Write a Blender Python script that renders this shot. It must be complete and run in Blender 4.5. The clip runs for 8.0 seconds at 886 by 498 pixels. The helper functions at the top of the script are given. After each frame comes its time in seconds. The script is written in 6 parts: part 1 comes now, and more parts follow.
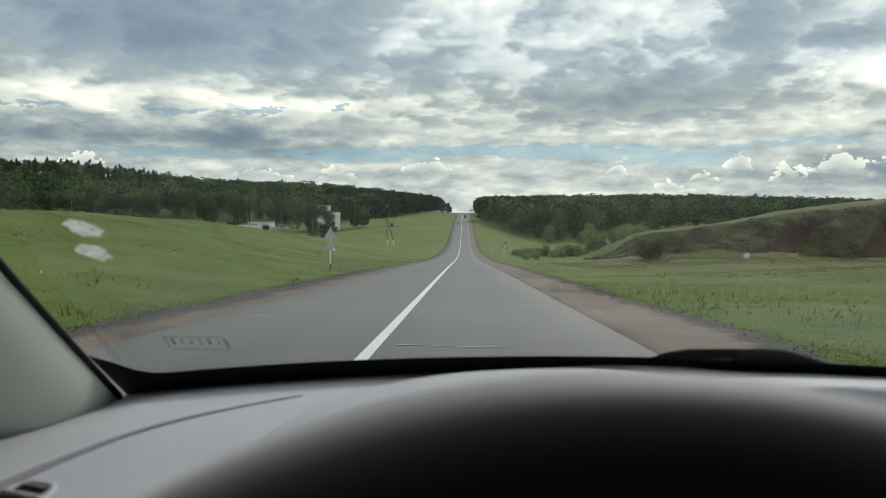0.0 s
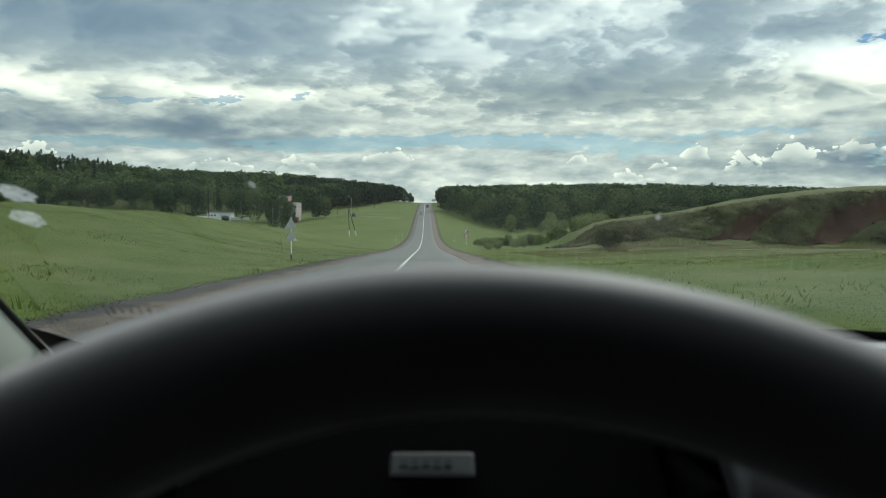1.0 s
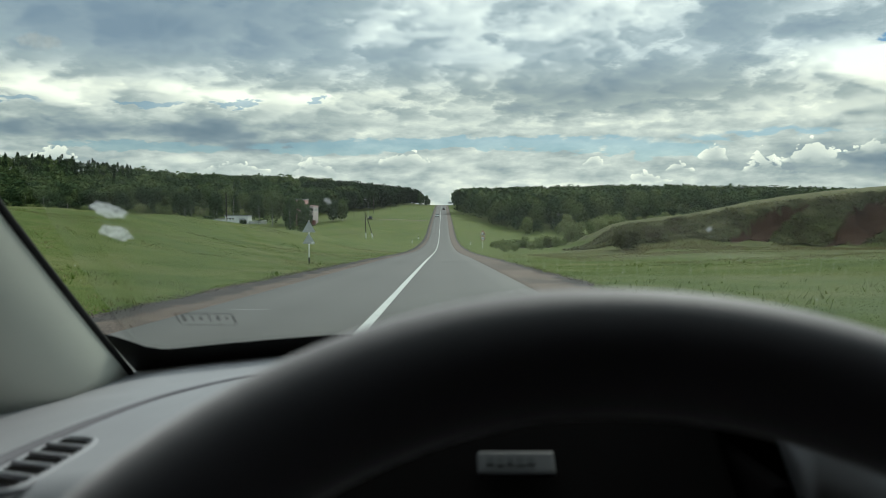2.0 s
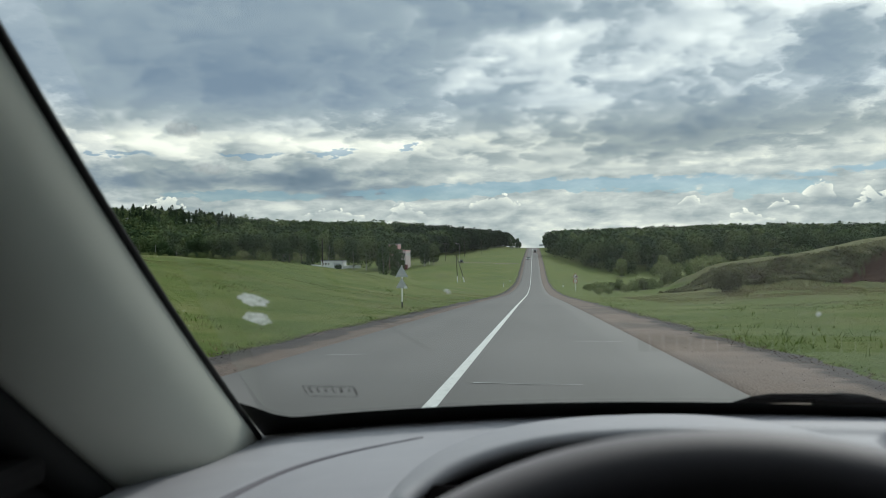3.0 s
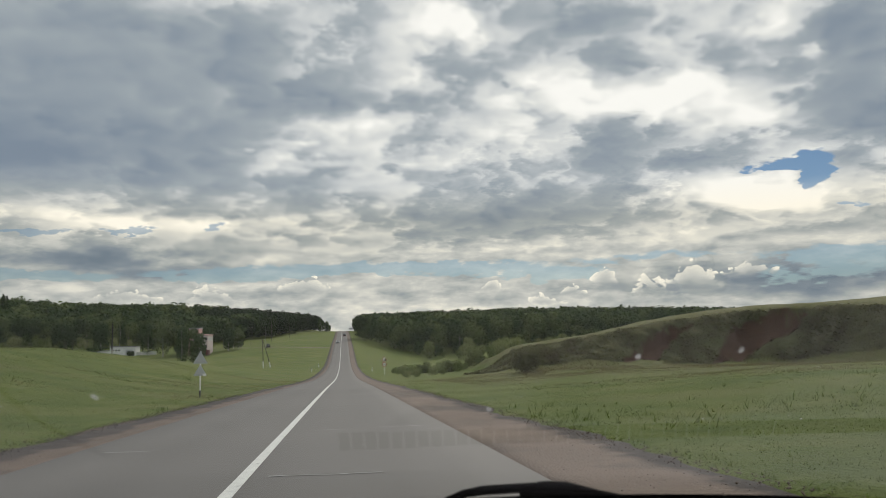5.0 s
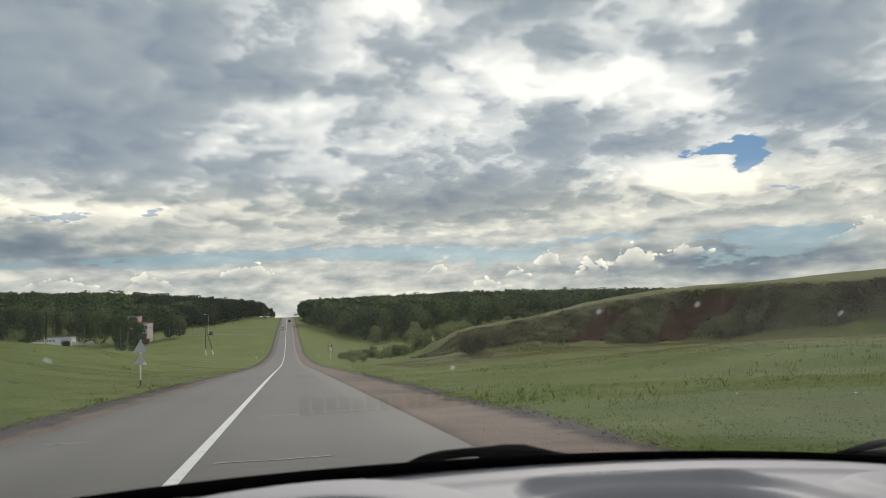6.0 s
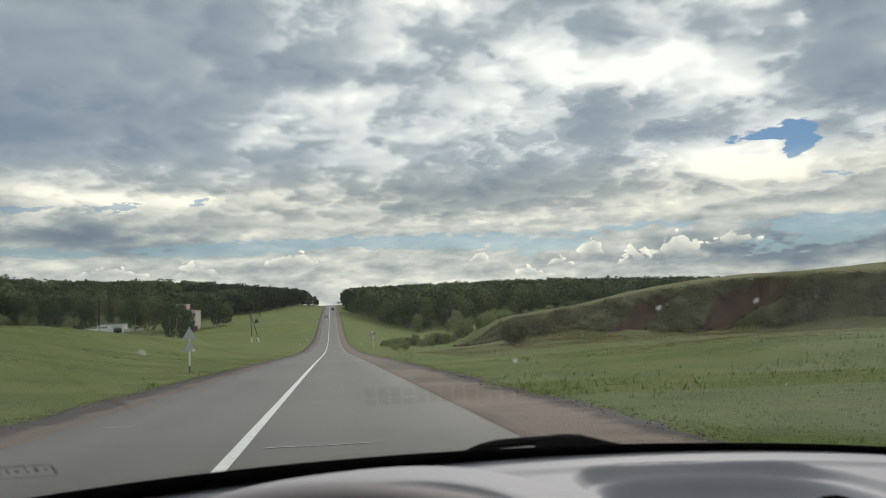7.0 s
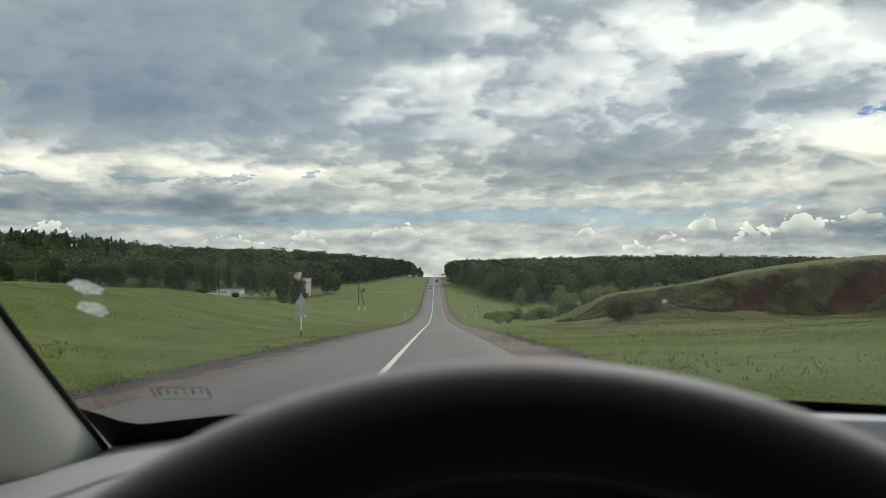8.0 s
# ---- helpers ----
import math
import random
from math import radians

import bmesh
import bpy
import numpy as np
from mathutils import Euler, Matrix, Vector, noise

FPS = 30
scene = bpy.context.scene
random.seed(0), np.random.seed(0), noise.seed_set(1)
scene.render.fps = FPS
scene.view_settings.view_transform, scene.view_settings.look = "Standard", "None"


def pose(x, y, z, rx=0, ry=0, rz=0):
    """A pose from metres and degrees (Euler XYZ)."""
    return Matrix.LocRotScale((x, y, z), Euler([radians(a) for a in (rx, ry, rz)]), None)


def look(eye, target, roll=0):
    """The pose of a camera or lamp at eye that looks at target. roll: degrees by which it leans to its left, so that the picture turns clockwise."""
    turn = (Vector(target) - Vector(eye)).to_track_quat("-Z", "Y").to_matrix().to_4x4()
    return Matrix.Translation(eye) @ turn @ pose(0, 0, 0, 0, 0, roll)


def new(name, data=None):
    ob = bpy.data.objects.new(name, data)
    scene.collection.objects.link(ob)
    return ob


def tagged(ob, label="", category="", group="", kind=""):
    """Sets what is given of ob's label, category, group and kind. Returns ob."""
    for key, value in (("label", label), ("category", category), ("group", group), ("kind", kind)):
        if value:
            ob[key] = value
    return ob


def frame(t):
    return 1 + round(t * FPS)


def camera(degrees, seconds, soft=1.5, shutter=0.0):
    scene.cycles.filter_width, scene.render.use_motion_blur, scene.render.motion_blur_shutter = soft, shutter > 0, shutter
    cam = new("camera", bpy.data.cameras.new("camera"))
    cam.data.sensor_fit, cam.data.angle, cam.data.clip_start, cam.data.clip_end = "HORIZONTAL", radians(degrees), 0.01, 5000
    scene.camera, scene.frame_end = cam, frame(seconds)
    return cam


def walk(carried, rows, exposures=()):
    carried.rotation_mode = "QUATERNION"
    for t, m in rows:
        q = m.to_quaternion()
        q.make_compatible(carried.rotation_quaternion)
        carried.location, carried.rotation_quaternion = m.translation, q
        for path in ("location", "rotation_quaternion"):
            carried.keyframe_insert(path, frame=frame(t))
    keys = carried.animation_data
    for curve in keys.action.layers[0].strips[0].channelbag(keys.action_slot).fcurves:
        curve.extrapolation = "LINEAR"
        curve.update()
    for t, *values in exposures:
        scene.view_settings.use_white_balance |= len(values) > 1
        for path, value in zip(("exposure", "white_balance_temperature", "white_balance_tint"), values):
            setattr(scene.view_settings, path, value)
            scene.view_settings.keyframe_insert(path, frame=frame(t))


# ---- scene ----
cam = camera(62.60, 8.0, soft=0.85)
# phone lens focused far away: what is close to it goes soft
cam.data.dof.use_dof = True
cam.data.dof.focus_distance = 60.0
cam.data.dof.aperture_fstop = 9.0
EYE = 1.30
ROWS = [
    (0.0, pose(-0.0736, 0.0526, 1.2560, 87.150, -0.745, 1.662)),
    (0.5, pose(-0.0646, 0.0410, 1.2348, 86.785, -0.720, 0.215)),
    (1.0, pose(-0.0445, 0.0248, 1.2355, 86.394, -0.516, -1.305)),
    (1.2, pose(-0.0392, 0.0162, 1.2391, 86.327, -0.378, -1.857)),
    (2.5, pose(-0.1087, -0.0288, 1.2553, 87.397, 0.097, 2.647)),
    (3.0, pose(-0.1037, -0.0586, 1.2879, 89.988, 0.568, 7.096)),
    (3.5, pose(-0.0981, -0.0886, 1.2958, 92.403, 0.754, 12.499)),
    (4.0, pose(-0.0766, -0.0850, 1.2808, 94.400, 0.356, 9.702)),
    (4.5, pose(0.0001, 0.0001, 1.3000, 95.707, 0.138, -2.695)),
    (5.0, pose(0.0196, -0.0331, 1.2990, 96.319, 0.953, -7.735)),
    (6.3, pose(0.0018, -0.0261, 1.2735, 94.586, 1.730, -12.715)),
    (6.5, pose(0.0061, -0.0407, 1.2756, 94.453, 1.629, -12.948)),
    (7.0, pose(-0.0220, -0.0521, 1.2838, 94.176, 1.710, -8.678)),
    (7.5, pose(-0.0350, -0.0563, 1.2756, 93.374, 1.161, -3.622)),
    (8.0, pose(-0.0606, -0.0377, 1.2480, 92.222, 0.160, -0.575)),
]
walk(cam, ROWS, [(0.0, 0.21, 6400, 5), (0.5, 0.22, 6200, 0), (1.2, 0.19, 6150, -3), (2.5, 0.17, 6250, -1), (3.0, 0.10, 6150, 4), (3.5, 0.03, 6150, 8), (4.0, 0.07, 6300, 9),
                 (4.5, -0.09, 6500, 10), (5.2, 0.03, 6850, 13), (6.3, 0.10, 6700, 11), (7.5, 0.06, 6600, 9), (8.0, 0.06, 6550, 8)])

# ---------------------------------------------------------------- node helpers


class Nodes:
    """Short hand for building node trees."""

    def __init__(self, tree):
        self.tree = tree
        tree.nodes.clear()

    def add(self, kind):
        return self.tree.nodes.new(kind)

    def put(self, socket, value):
        if isinstance(value, bpy.types.NodeSocket):
            self.tree.links.new(value, socket)
        else:
            socket.default_value = value

    def math(self, op, a, b=0.0, c=0.0, clamp=False):
        n = self.add("ShaderNodeMath")
        n.operation, n.use_clamp = op, clamp
        for s, v in zip(n.inputs, (a, b, c)):
            self.put(s, v)
        return n.outputs[0]

    def noise(self, vector, scale, detail=4.0, rough=0.55, warp=0.0):
        n = self.add("ShaderNodeTexNoise")
        self.put(n.inputs["Vector"], vector)
        self.put(n.inputs["Scale"], scale)
        self.put(n.inputs["Detail"], detail)
        self.put(n.inputs["Roughness"], rough)
        self.put(n.inputs["Distortion"], warp)
        return n.outputs["Fac"]

    def ramp(self, fac, stops, smooth=False):
        n = self.add("ShaderNodeValToRGB")
        r = n.color_ramp
        if smooth:
            r.interpolation = "EASE"
        while len(r.elements) < len(stops):
            r.elements.new(0.5)
        for e, (p, c) in zip(r.elements, stops):
            e.position = p
            e.color = (*c, 1.0) if isinstance(c, tuple) else (c, c, c, 1.0)
        self.put(n.inputs[0], fac)
        return n.outputs[0]

    def mix(self, fac, a, b, blend="MIX"):
        n = self.add("ShaderNodeMix")
        n.data_type, n.blend_type = "RGBA", blend
        for s, v in ((n.inputs["Factor"], fac), (n.inputs[6], a), (n.inputs[7], b)):
            self.put(s, (*v, 1.0) if isinstance(v, tuple) and len(v) == 3 else v)
        return n.outputs[2]

    def vector(self, x, y, z=0.0):
        n = self.add("ShaderNodeCombineXYZ")
        for s, v in zip(n.inputs, (x, y, z)):
            self.put(s, v)
        return n.outputs[0]

    def bell(self, x, y, cx, cy, sx, sy):
        """A soft hill of height 1 round (cx, cy)."""
        u = self.math("DIVIDE", self.math("SUBTRACT", x, cx), sx)
        v = self.math("DIVIDE", self.math("SUBTRACT", y, cy), sy)
        r = self.math("ADD", self.math("MULTIPLY", u, u), self.math("MULTIPLY", v, v))
        return self.math("EXPONENT", self.math("MULTIPLY", r, -1.0))


# ---------------------------------------------------------------- sky and sun
SUN_AZ, SUN_EL = 24.0, 35.0
world = bpy.data.worlds.new("sky")
scene.world = world
world.use_nodes = True
W = Nodes(world.node_tree)
way = W.add("ShaderNodeTexCoord").outputs["Generated"]
split = W.add("ShaderNodeSeparateXYZ")
W.put(split.inputs[0], way)
sx, sy, sz = split.outputs
up = W.math("MAXIMUM", sz, 0.0)
az = W.math("MULTIPLY", W.math("ARCTAN2", sx, sy), 57.2958)
el = W.math("MULTIPLY", W.math("ARCSINE", sz), 57.2958)
# the cloud deck lies on a plane overhead, so it flattens towards the horizon
lift = W.math("ADD", up, 0.30)
deck = W.vector(W.math("DIVIDE", sx, lift), W.math("DIVIDE", sy, lift), 0.4)
low = W.vector(W.math("MULTIPLY", az, 0.10), W.math("MULTIPLY", el, 0.24), 3.0)
low_b = W.vector(W.math("MULTIPLY", az, 0.10), W.math("MULTIPLY", el, 0.30), 9.0)
streaks = W.vector(W.math("MULTIPLY", az, 0.085), W.math("MULTIPLY", el, 0.26), 5.0)
bank = W.noise(deck, 3.6, 6.0, 0.52, 0.0)
billow = W.noise(deck, 11.0, 7.0, 0.55, 0.0)
# cells of cloud with bright joints between them
shift = W.add("ShaderNodeVectorMath")
shift.operation = "MULTIPLY_ADD"
W.put(shift.inputs[0], W.vector(billow, bank, 0.0))
W.put(shift.inputs[1], (0.34, 0.34, 0.0))
W.put(shift.inputs[2], deck)
cells = W.add("ShaderNodeTexVoronoi")
cells.feature = "SMOOTH_F1"
W.put(cells.inputs["Vector"], shift.outputs[0])
W.put(cells.inputs["Scale"], 7.0)
W.put(cells.inputs["Detail"], 1.5)
W.put(cells.inputs["Smoothness"], 0.35)
cell = W.math("SUBTRACT", 0.42, cells.outputs["Distance"])
layer_low = W.noise(streaks, 3.0, 6.0, 0.52, 0.2)
puff = W.noise(low, 5.0, 8.0, 0.56, 0.1)
warp_a = W.noise(low, 1.3, 5.0, 0.55)
warp_b = W.noise(low_b, 1.5, 5.0, 0.55)
da, de = W.math("SUBTRACT", warp_a, 0.5), W.math("SUBTRACT", warp_b, 0.5)
dbank, dbillow = W.math("SUBTRACT", bank, 0.5), W.math("SUBTRACT", billow, 0.5)
waz = W.math("MULTIPLY_ADD", da, 9.0, az)
wel = W.math("MULTIPLY_ADD", de, W.math("MULTIPLY_ADD", W.math("MAXIMUM", el, 0.0), 0.16, 0.9), el)
# thick cloud: azimuth, elevation, half widths (degrees), how thick
THICK = [
    (-19, 12.4, 9, 2.6, 0.30), (-30, 14, 12, 4, 0.22), (-13, 20.4, 9, 3.0, 0.15), (-24, 20, 12, 4, 0.12), (-0.5, 18, 5, 1.8, 0.15), (6, 15.1, 3.6, 0.9, 0.13),
    (11.5, 8.5, 11, 1.5, 0.27), (16.5, 10.4, 5, 1.4, 0.17), (22.7, 12.2, 4, 1.7, 0.16), (-3.5, 10, 3.4, 1.4, 0.18), (22.3, 22.6, 7, 1.6, 0.20),
    (37.6, 19, 4.5, 2.4, 0.22), (39.5, 14, 3.5, 2.4, 0.28), (29.3, 13.1, 2.6, 1.0, 0.10), (40, 5.6, 4, 1.8, 0.16), (10.5, 20.0, 3.0, 1.2, 0.10), (-8, 16.5, 7, 3.2, 0.15),
]
# thin bright cloud with the sun behind it
THIN = [
    (25, 17.3, 6.5, 1.7, 0.36), (8.9, 23.7, 2.2, 1.3, 0.34), (2.5, 15.4, 7, 1.3, 0.20), (-3.0, 13.0, 3.6, 1.3, 0.20), (-14, 8.1, 13, 0.8, 0.34), (12, 6.1, 12, 0.55, 0.28),
    (36.1, 18.7, 1.0, 0.8, 0.30), (12, 13.6, 5, 0.9, 0.16), (29.5, 10.2, 4.5, 1.4, 0.24), (35, 9.0, 4.5, 1.0, 0.20), (-32, 8.2, 6, 0.8, 0.24), (16.5, 18.2, 5, 1.4, 0.18), (31.5, 15.2, 3, 1.2, 0.12),
]
# the smooth bank to the left, the broken deck round the sun
calm = W.math("SUBTRACT", 1.0, W.math("MULTIPLY", W.bell(az, el, -24, 15, 17, 7), 0.45))
thick = W.math("MULTIPLY_ADD", W.math("MULTIPLY_ADD", dbillow, 0.66, W.math("MULTIPLY_ADD", cell, 0.42, W.math("MULTIPLY", dbank, 0.80))), calm, 0.59)
for sign, masses in ((1.0, THICK), (-1.0, THIN)):
    for a, e, wa, we, amount in masses:
        thick = W.math("MULTIPLY_ADD", W.bell(waz, wel, a, e, wa, we), 1.25 * sign * amount, thick)
tone = W.ramp(thick, [(0.08, 0.90), (0.26, 0.71), (0.40, 0.60), (0.475, 0.49), (0.56, 0.415), (0.72, 0.33), (0.86, 0.26), (1.0, 0.19)])
# the far layers over the horizon: pale streaks with slate-blue feet
LOW = [(-17.5, 5.2, 7, 1.2, -0.40), (-30, 5.4, 5, 1.4, -0.32), (34.0, 3.3, 7, 1.5, -0.46), (4, 2.6, 60, 0.5, -0.05), (5, 0.8, 6, 1.2, 0.14)]
far_tone = W.math("MULTIPLY_ADD", W.math("SUBTRACT", layer_low, 0.5), 0.9, W.math("MULTIPLY_ADD", W.math("SUBTRACT", puff, 0.5), 0.50, 0.555))
for a, e, wa, we, amount in LOW:
    far_tone = W.math("MULTIPLY_ADD", W.bell(waz, wel, a, e, wa, we), amount, far_tone)
rim_el = W.math("MULTIPLY_ADD", W.math("SUBTRACT", puff, 0.5), 1.6, wel)
is_far = W.ramp(W.math("MULTIPLY", rim_el, 0.1), [(0.58, 1.0), (0.70, 0.0)])
tone = W.math("ADD", W.math("MULTIPLY", tone, W.math("SUBTRACT", 1.0, is_far)), W.math("MULTIPLY", far_tone, is_far))
# gaps in which blue shows
HOLES = [(34.5, 11.5, 1.9, 0.75, 1.0), (32.4, 11.2, 1.7, 0.35, 0.85), (35.9, 10.3, 1.1, 0.6, 0.9), (37.4, 8.0, 1.3, 0.28, 0.85), (5.2, 4.9, 10.5, 0.48, 1.0), (-0.5, 4.6, 5, 0.35, 0.5),
         (-31.5, 7.0, 3.0, 0.22, 0.9), (-21.2, 7.2, 2.4, 0.22, 0.9), (-15.6, 7.5, 1.7, 0.22, 0.95), (-10.0, 8.0, 0.9, 0.22, 1.0),
         (16, 4.2, 6, 0.50, 0.9), (25, 5.3, 7, 0.40, 0.70), (38, 4.8, 5, 0.7, 0.8), (-22, 4.3, 6, 0.35, 0.6), (-9, 4.3, 6, 0.60, 0.95), (36, 3.6, 7, 1.0, 0.62), (-24, 4.0, 6, 0.5, 0.5)]
haz = W.math("MULTIPLY_ADD", dbillow, 7.0, W.math("MULTIPLY_ADD", da, 4.0, az))
hel = W.math("MULTIPLY_ADD", dbillow, 1.2, W.math("MULTIPLY_ADD", W.math("SUBTRACT", puff, 0.5), 1.5, el))
gap = 0.0
for a, e, wa, we, amount in HOLES:
    gap = W.math("MULTIPLY_ADD", W.bell(haz, hel, a, e, wa, we), amount, gap)
gap = W.math("MULTIPLY_ADD", dbillow, 1.1, gap)
gap = W.math("MULTIPLY", W.ramp(gap, [(0.42, 0.0), (0.60, 1.0)]), W.ramp(W.math("MULTIPLY", el, 0.05), [(0.1, 0.55), (0.22, 0.66), (0.34, 0.60), (0.43, 0.65), (0.52, 1.0)]))
# heaped clouds standing just over the horizon: white heads, grey feet
HEAPS = [(-2.9, 3.7, 2.2, 0.75), (11.6, 3.5, 1.0, 0.55), (15.7, 2.2, 2.0, 0.5), (17.8, 3.0, 0.9, 0.5), (20.4, 4.0, 1.2, 0.9), (23.8, 3.2, 2.0, 0.9), (27.2, 3.8, 2.6, 1.1),
         (-10.2, 3.0, 2.6, 0.8), (-16.2, 3.0, 2.4, 0.65), (42.5, 5.0, 2.4, 0.8), (-28, 3.4, 2.4, 0.9), (31, 4.2, 2.0, 0.7)]
caz = W.math("MULTIPLY_ADD", da, 3.0, az)
curls = W.add("ShaderNodeTexVoronoi")
curls.feature = "SMOOTH_F1"
W.put(curls.inputs["Vector"], W.vector(W.math("MULTIPLY_ADD", W.math("SUBTRACT", puff, 0.5), 0.10, W.math("MULTIPLY", az, 0.10)), W.math("MULTIPLY", el, 0.12), 1.0))
W.put(curls.inputs["Scale"], 15.0)
W.put(curls.inputs["Detail"], 2.0)
W.put(curls.inputs["Smoothness"], 0.3)
bump = W.math("MULTIPLY_ADD", W.math("SUBTRACT", 0.60, curls.outputs["Distance"]), 0.60, W.math("MULTIPLY", W.math("SUBTRACT", puff, 0.5), 0.8))
for a, e, wa, we in HEAPS:
    rise = W.math("DIVIDE", W.math("SUBTRACT", el, e - we), 2.0 * we)
    top = W.math("MULTIPLY_ADD", bump, 1.0, W.math("MULTIPLY", W.bell(caz, el, a, e, wa, 40.0), 1.20))
    body = W.math("MULTIPLY", W.ramp(W.math("ADD", 0.5, W.math("SUBTRACT", top, rise)), [(0.72, 0.0), (0.80, 1.0)]), W.ramp(W.math("MULTIPLY_ADD", bump, 0.4, rise), [(0.0, 0.0), (0.32, 1.0)]))
    body = W.math("MULTIPLY", body, W.ramp(W.bell(caz, el, a, e, wa * 1.15, 40.0), [(0.15, 0.0), (0.4, 1.0)]))
    head = W.math("MULTIPLY_ADD", W.math("SUBTRACT", rise, top), 0.50, W.math("MULTIPLY_ADD", bump, 0.55, 0.95))
    tone = W.math("ADD", W.math("MULTIPLY", tone, W.math("SUBTRACT", 1.0, body)), W.math("MULTIPLY", head, body))
    gap = W.math("MULTIPLY", gap, W.math("SUBTRACT", 1.0, body))
cloud = W.ramp(tone, [(0.0, (0.145, 0.205, 0.285)), (0.20, (0.212, 0.275, 0.355)), (0.40, (0.352, 0.412, 0.462)),
                      (0.58, (0.56, 0.61, 0.645)), (0.74, (0.79, 0.825, 0.82)), (0.90, (1.0, 1.02, 1.0)), (1.0, (1.2, 1.21, 1.18))])
# thicker air towards the horizon warms the light
cloud = W.mix(1.0, cloud, W.ramp(W.math("MULTIPLY", el, 0.05), [(0.0, (1.05, 1.0, 0.90)), (0.42, (1.05, 1.0, 0.90)), (0.56, (1.0, 1.0, 1.0))]), "MULTIPLY")
nishita = W.add("ShaderNodeTexSky")
nishita.sky_type, nishita.sun_disc = "NISHITA", False
nishita.dust_density, nishita.ozone_density = 0.1, 2.0
nishita.sun_elevation, nishita.sun_rotation = radians(SUN_EL), radians(SUN_AZ)
blue = W.add("ShaderNodeBackground")
W.put(blue.inputs[0], W.mix(1.0, nishita.outputs[0], (0.80, 0.96, 1.10), "MULTIPLY"))
W.put(blue.inputs[1], 0.050)
white = W.add("ShaderNodeBackground")
W.put(white.inputs[0], cloud)
W.put(white.inputs[1], 1.0)
both = W.add("ShaderNodeMixShader")
W.put(both.inputs[0], gap)
W.put(both.inputs[1], white.outputs[0])
W.put(both.inputs[2], blue.outputs[0])
W.put(W.add("ShaderNodeOutputWorld").inputs[0], both.outputs[0])

sun = new("sun", bpy.data.lights.new("sun", "SUN"))
sun.data.energy, sun.data.angle, sun.data.color = 1.6, radians(14), (1.0, 0.95, 0.88)
sun.matrix_world = look((0, 0, 0), (-math.sin(radians(SUN_AZ)) * math.cos(radians(SUN_EL)),
                                    -math.cos(radians(SUN_AZ)) * math.cos(radians(SUN_EL)), -math.sin(radians(SUN_EL))))
sun.location = (60, 130, 120)

# ---------------------------------------------------------------- materials


def material(name, build):
    m = bpy.data.materials.new(name)
    m.use_nodes = True
    n = Nodes(m.node_tree)
    build(n)
    return m


def finish(n, colour, rough=0.8, metal=0.0, bump=None, strength=0.3, distance=0.02, spec=0.5):
    p = n.add("ShaderNodeBsdfPrincipled")
    n.put(p.inputs["Base Color"], (*colour, 1.0) if isinstance(colour, tuple) else colour)
    n.put(p.inputs["Roughness"], rough)
    n.put(p.inputs["Metallic"], metal)
    n.put(p.inputs["Specular IOR Level"], spec)
    if bump is not None:
        b = n.add("ShaderNodeBump")
        n.put(b.inputs["Strength"], strength)
        n.put(b.inputs["Distance"], distance)
        n.put(b.inputs["Height"], bump)
        n.put(p.inputs["Normal"], b.outputs[0])
    n.put(n.add("ShaderNodeOutputMaterial").inputs[0], p.outputs[0])
    return p


def place(n):
    return n.add("ShaderNodeTexCoord").outputs["Object"]


def plain(name, colour, rough=0.6, metal=0.0, grain=400.0, vary=0.12, strength=0.15, blotch=3.0, spec=0.5, distance=0.002):
    """Paint, plastic, metal or wood with fine grain and slow stains."""
    def build(n):
        at = place(n)
        fine_ = n.noise(at, grain, 3.0)
        slow = n.noise(at, blotch, 4.0)
        dark = tuple(c * (1 - vary) for c in colour)
        light = tuple(min(1.0, c * (1 + vary)) for c in colour)
        c = n.ramp(slow, [(0.3, dark), (0.7, light)])
        r = n.math("ADD", rough, n.math("MULTIPLY", n.math("SUBTRACT", slow, 0.5), 0.2))
        finish(n, c, r, metal, fine_, strength, distance, spec)
    return material(name, build)


def layer(n, name):
    """A cover of the ground that the mesh carries: 0 none, 1 full."""
    a = n.add("ShaderNodeAttribute")
    a.attribute_name = name
    return a.outputs["Fac"]


def meadow_colour(n, at):
    """Greens of the meadow: broad olive and yellowish drifts, smaller patches, worn spots."""
    drift = n.noise(at, 0.022, 4.0, 0.6, 0.6)
    patch = n.noise(at, 0.13, 5.0, 0.62, 0.5)
    clump = n.noise(at, 0.42, 5.0, 0.65, 0.3)
    small = n.noise(at, 1.4, 5.0, 0.65)
    base = n.ramp(drift, [(0.40, (0.064, 0.112, 0.022)), (0.50, (0.112, 0.150, 0.032)), (0.59, (0.182, 0.186, 0.062))])
    base = n.mix(0.62, base, n.ramp(patch, [(0.36, (0.034, 0.068, 0.012)), (0.45, (0.088, 0.134, 0.026)), (0.53, (0.155, 0.182, 0.046)), (0.62, (0.262, 0.240, 0.108))]))
    base = n.mix(0.36, base, n.ramp(clump, [(0.36, (0.036, 0.072, 0.012)), (0.5, (0.115, 0.158, 0.034)), (0.64, (0.225, 0.225, 0.085))]))
    return n.mix(0.22, base, n.ramp(small, [(0.33, (0.050, 0.090, 0.015)), (0.5, (0.112, 0.156, 0.034)), (0.67, (0.200, 0.215, 0.075))])), small


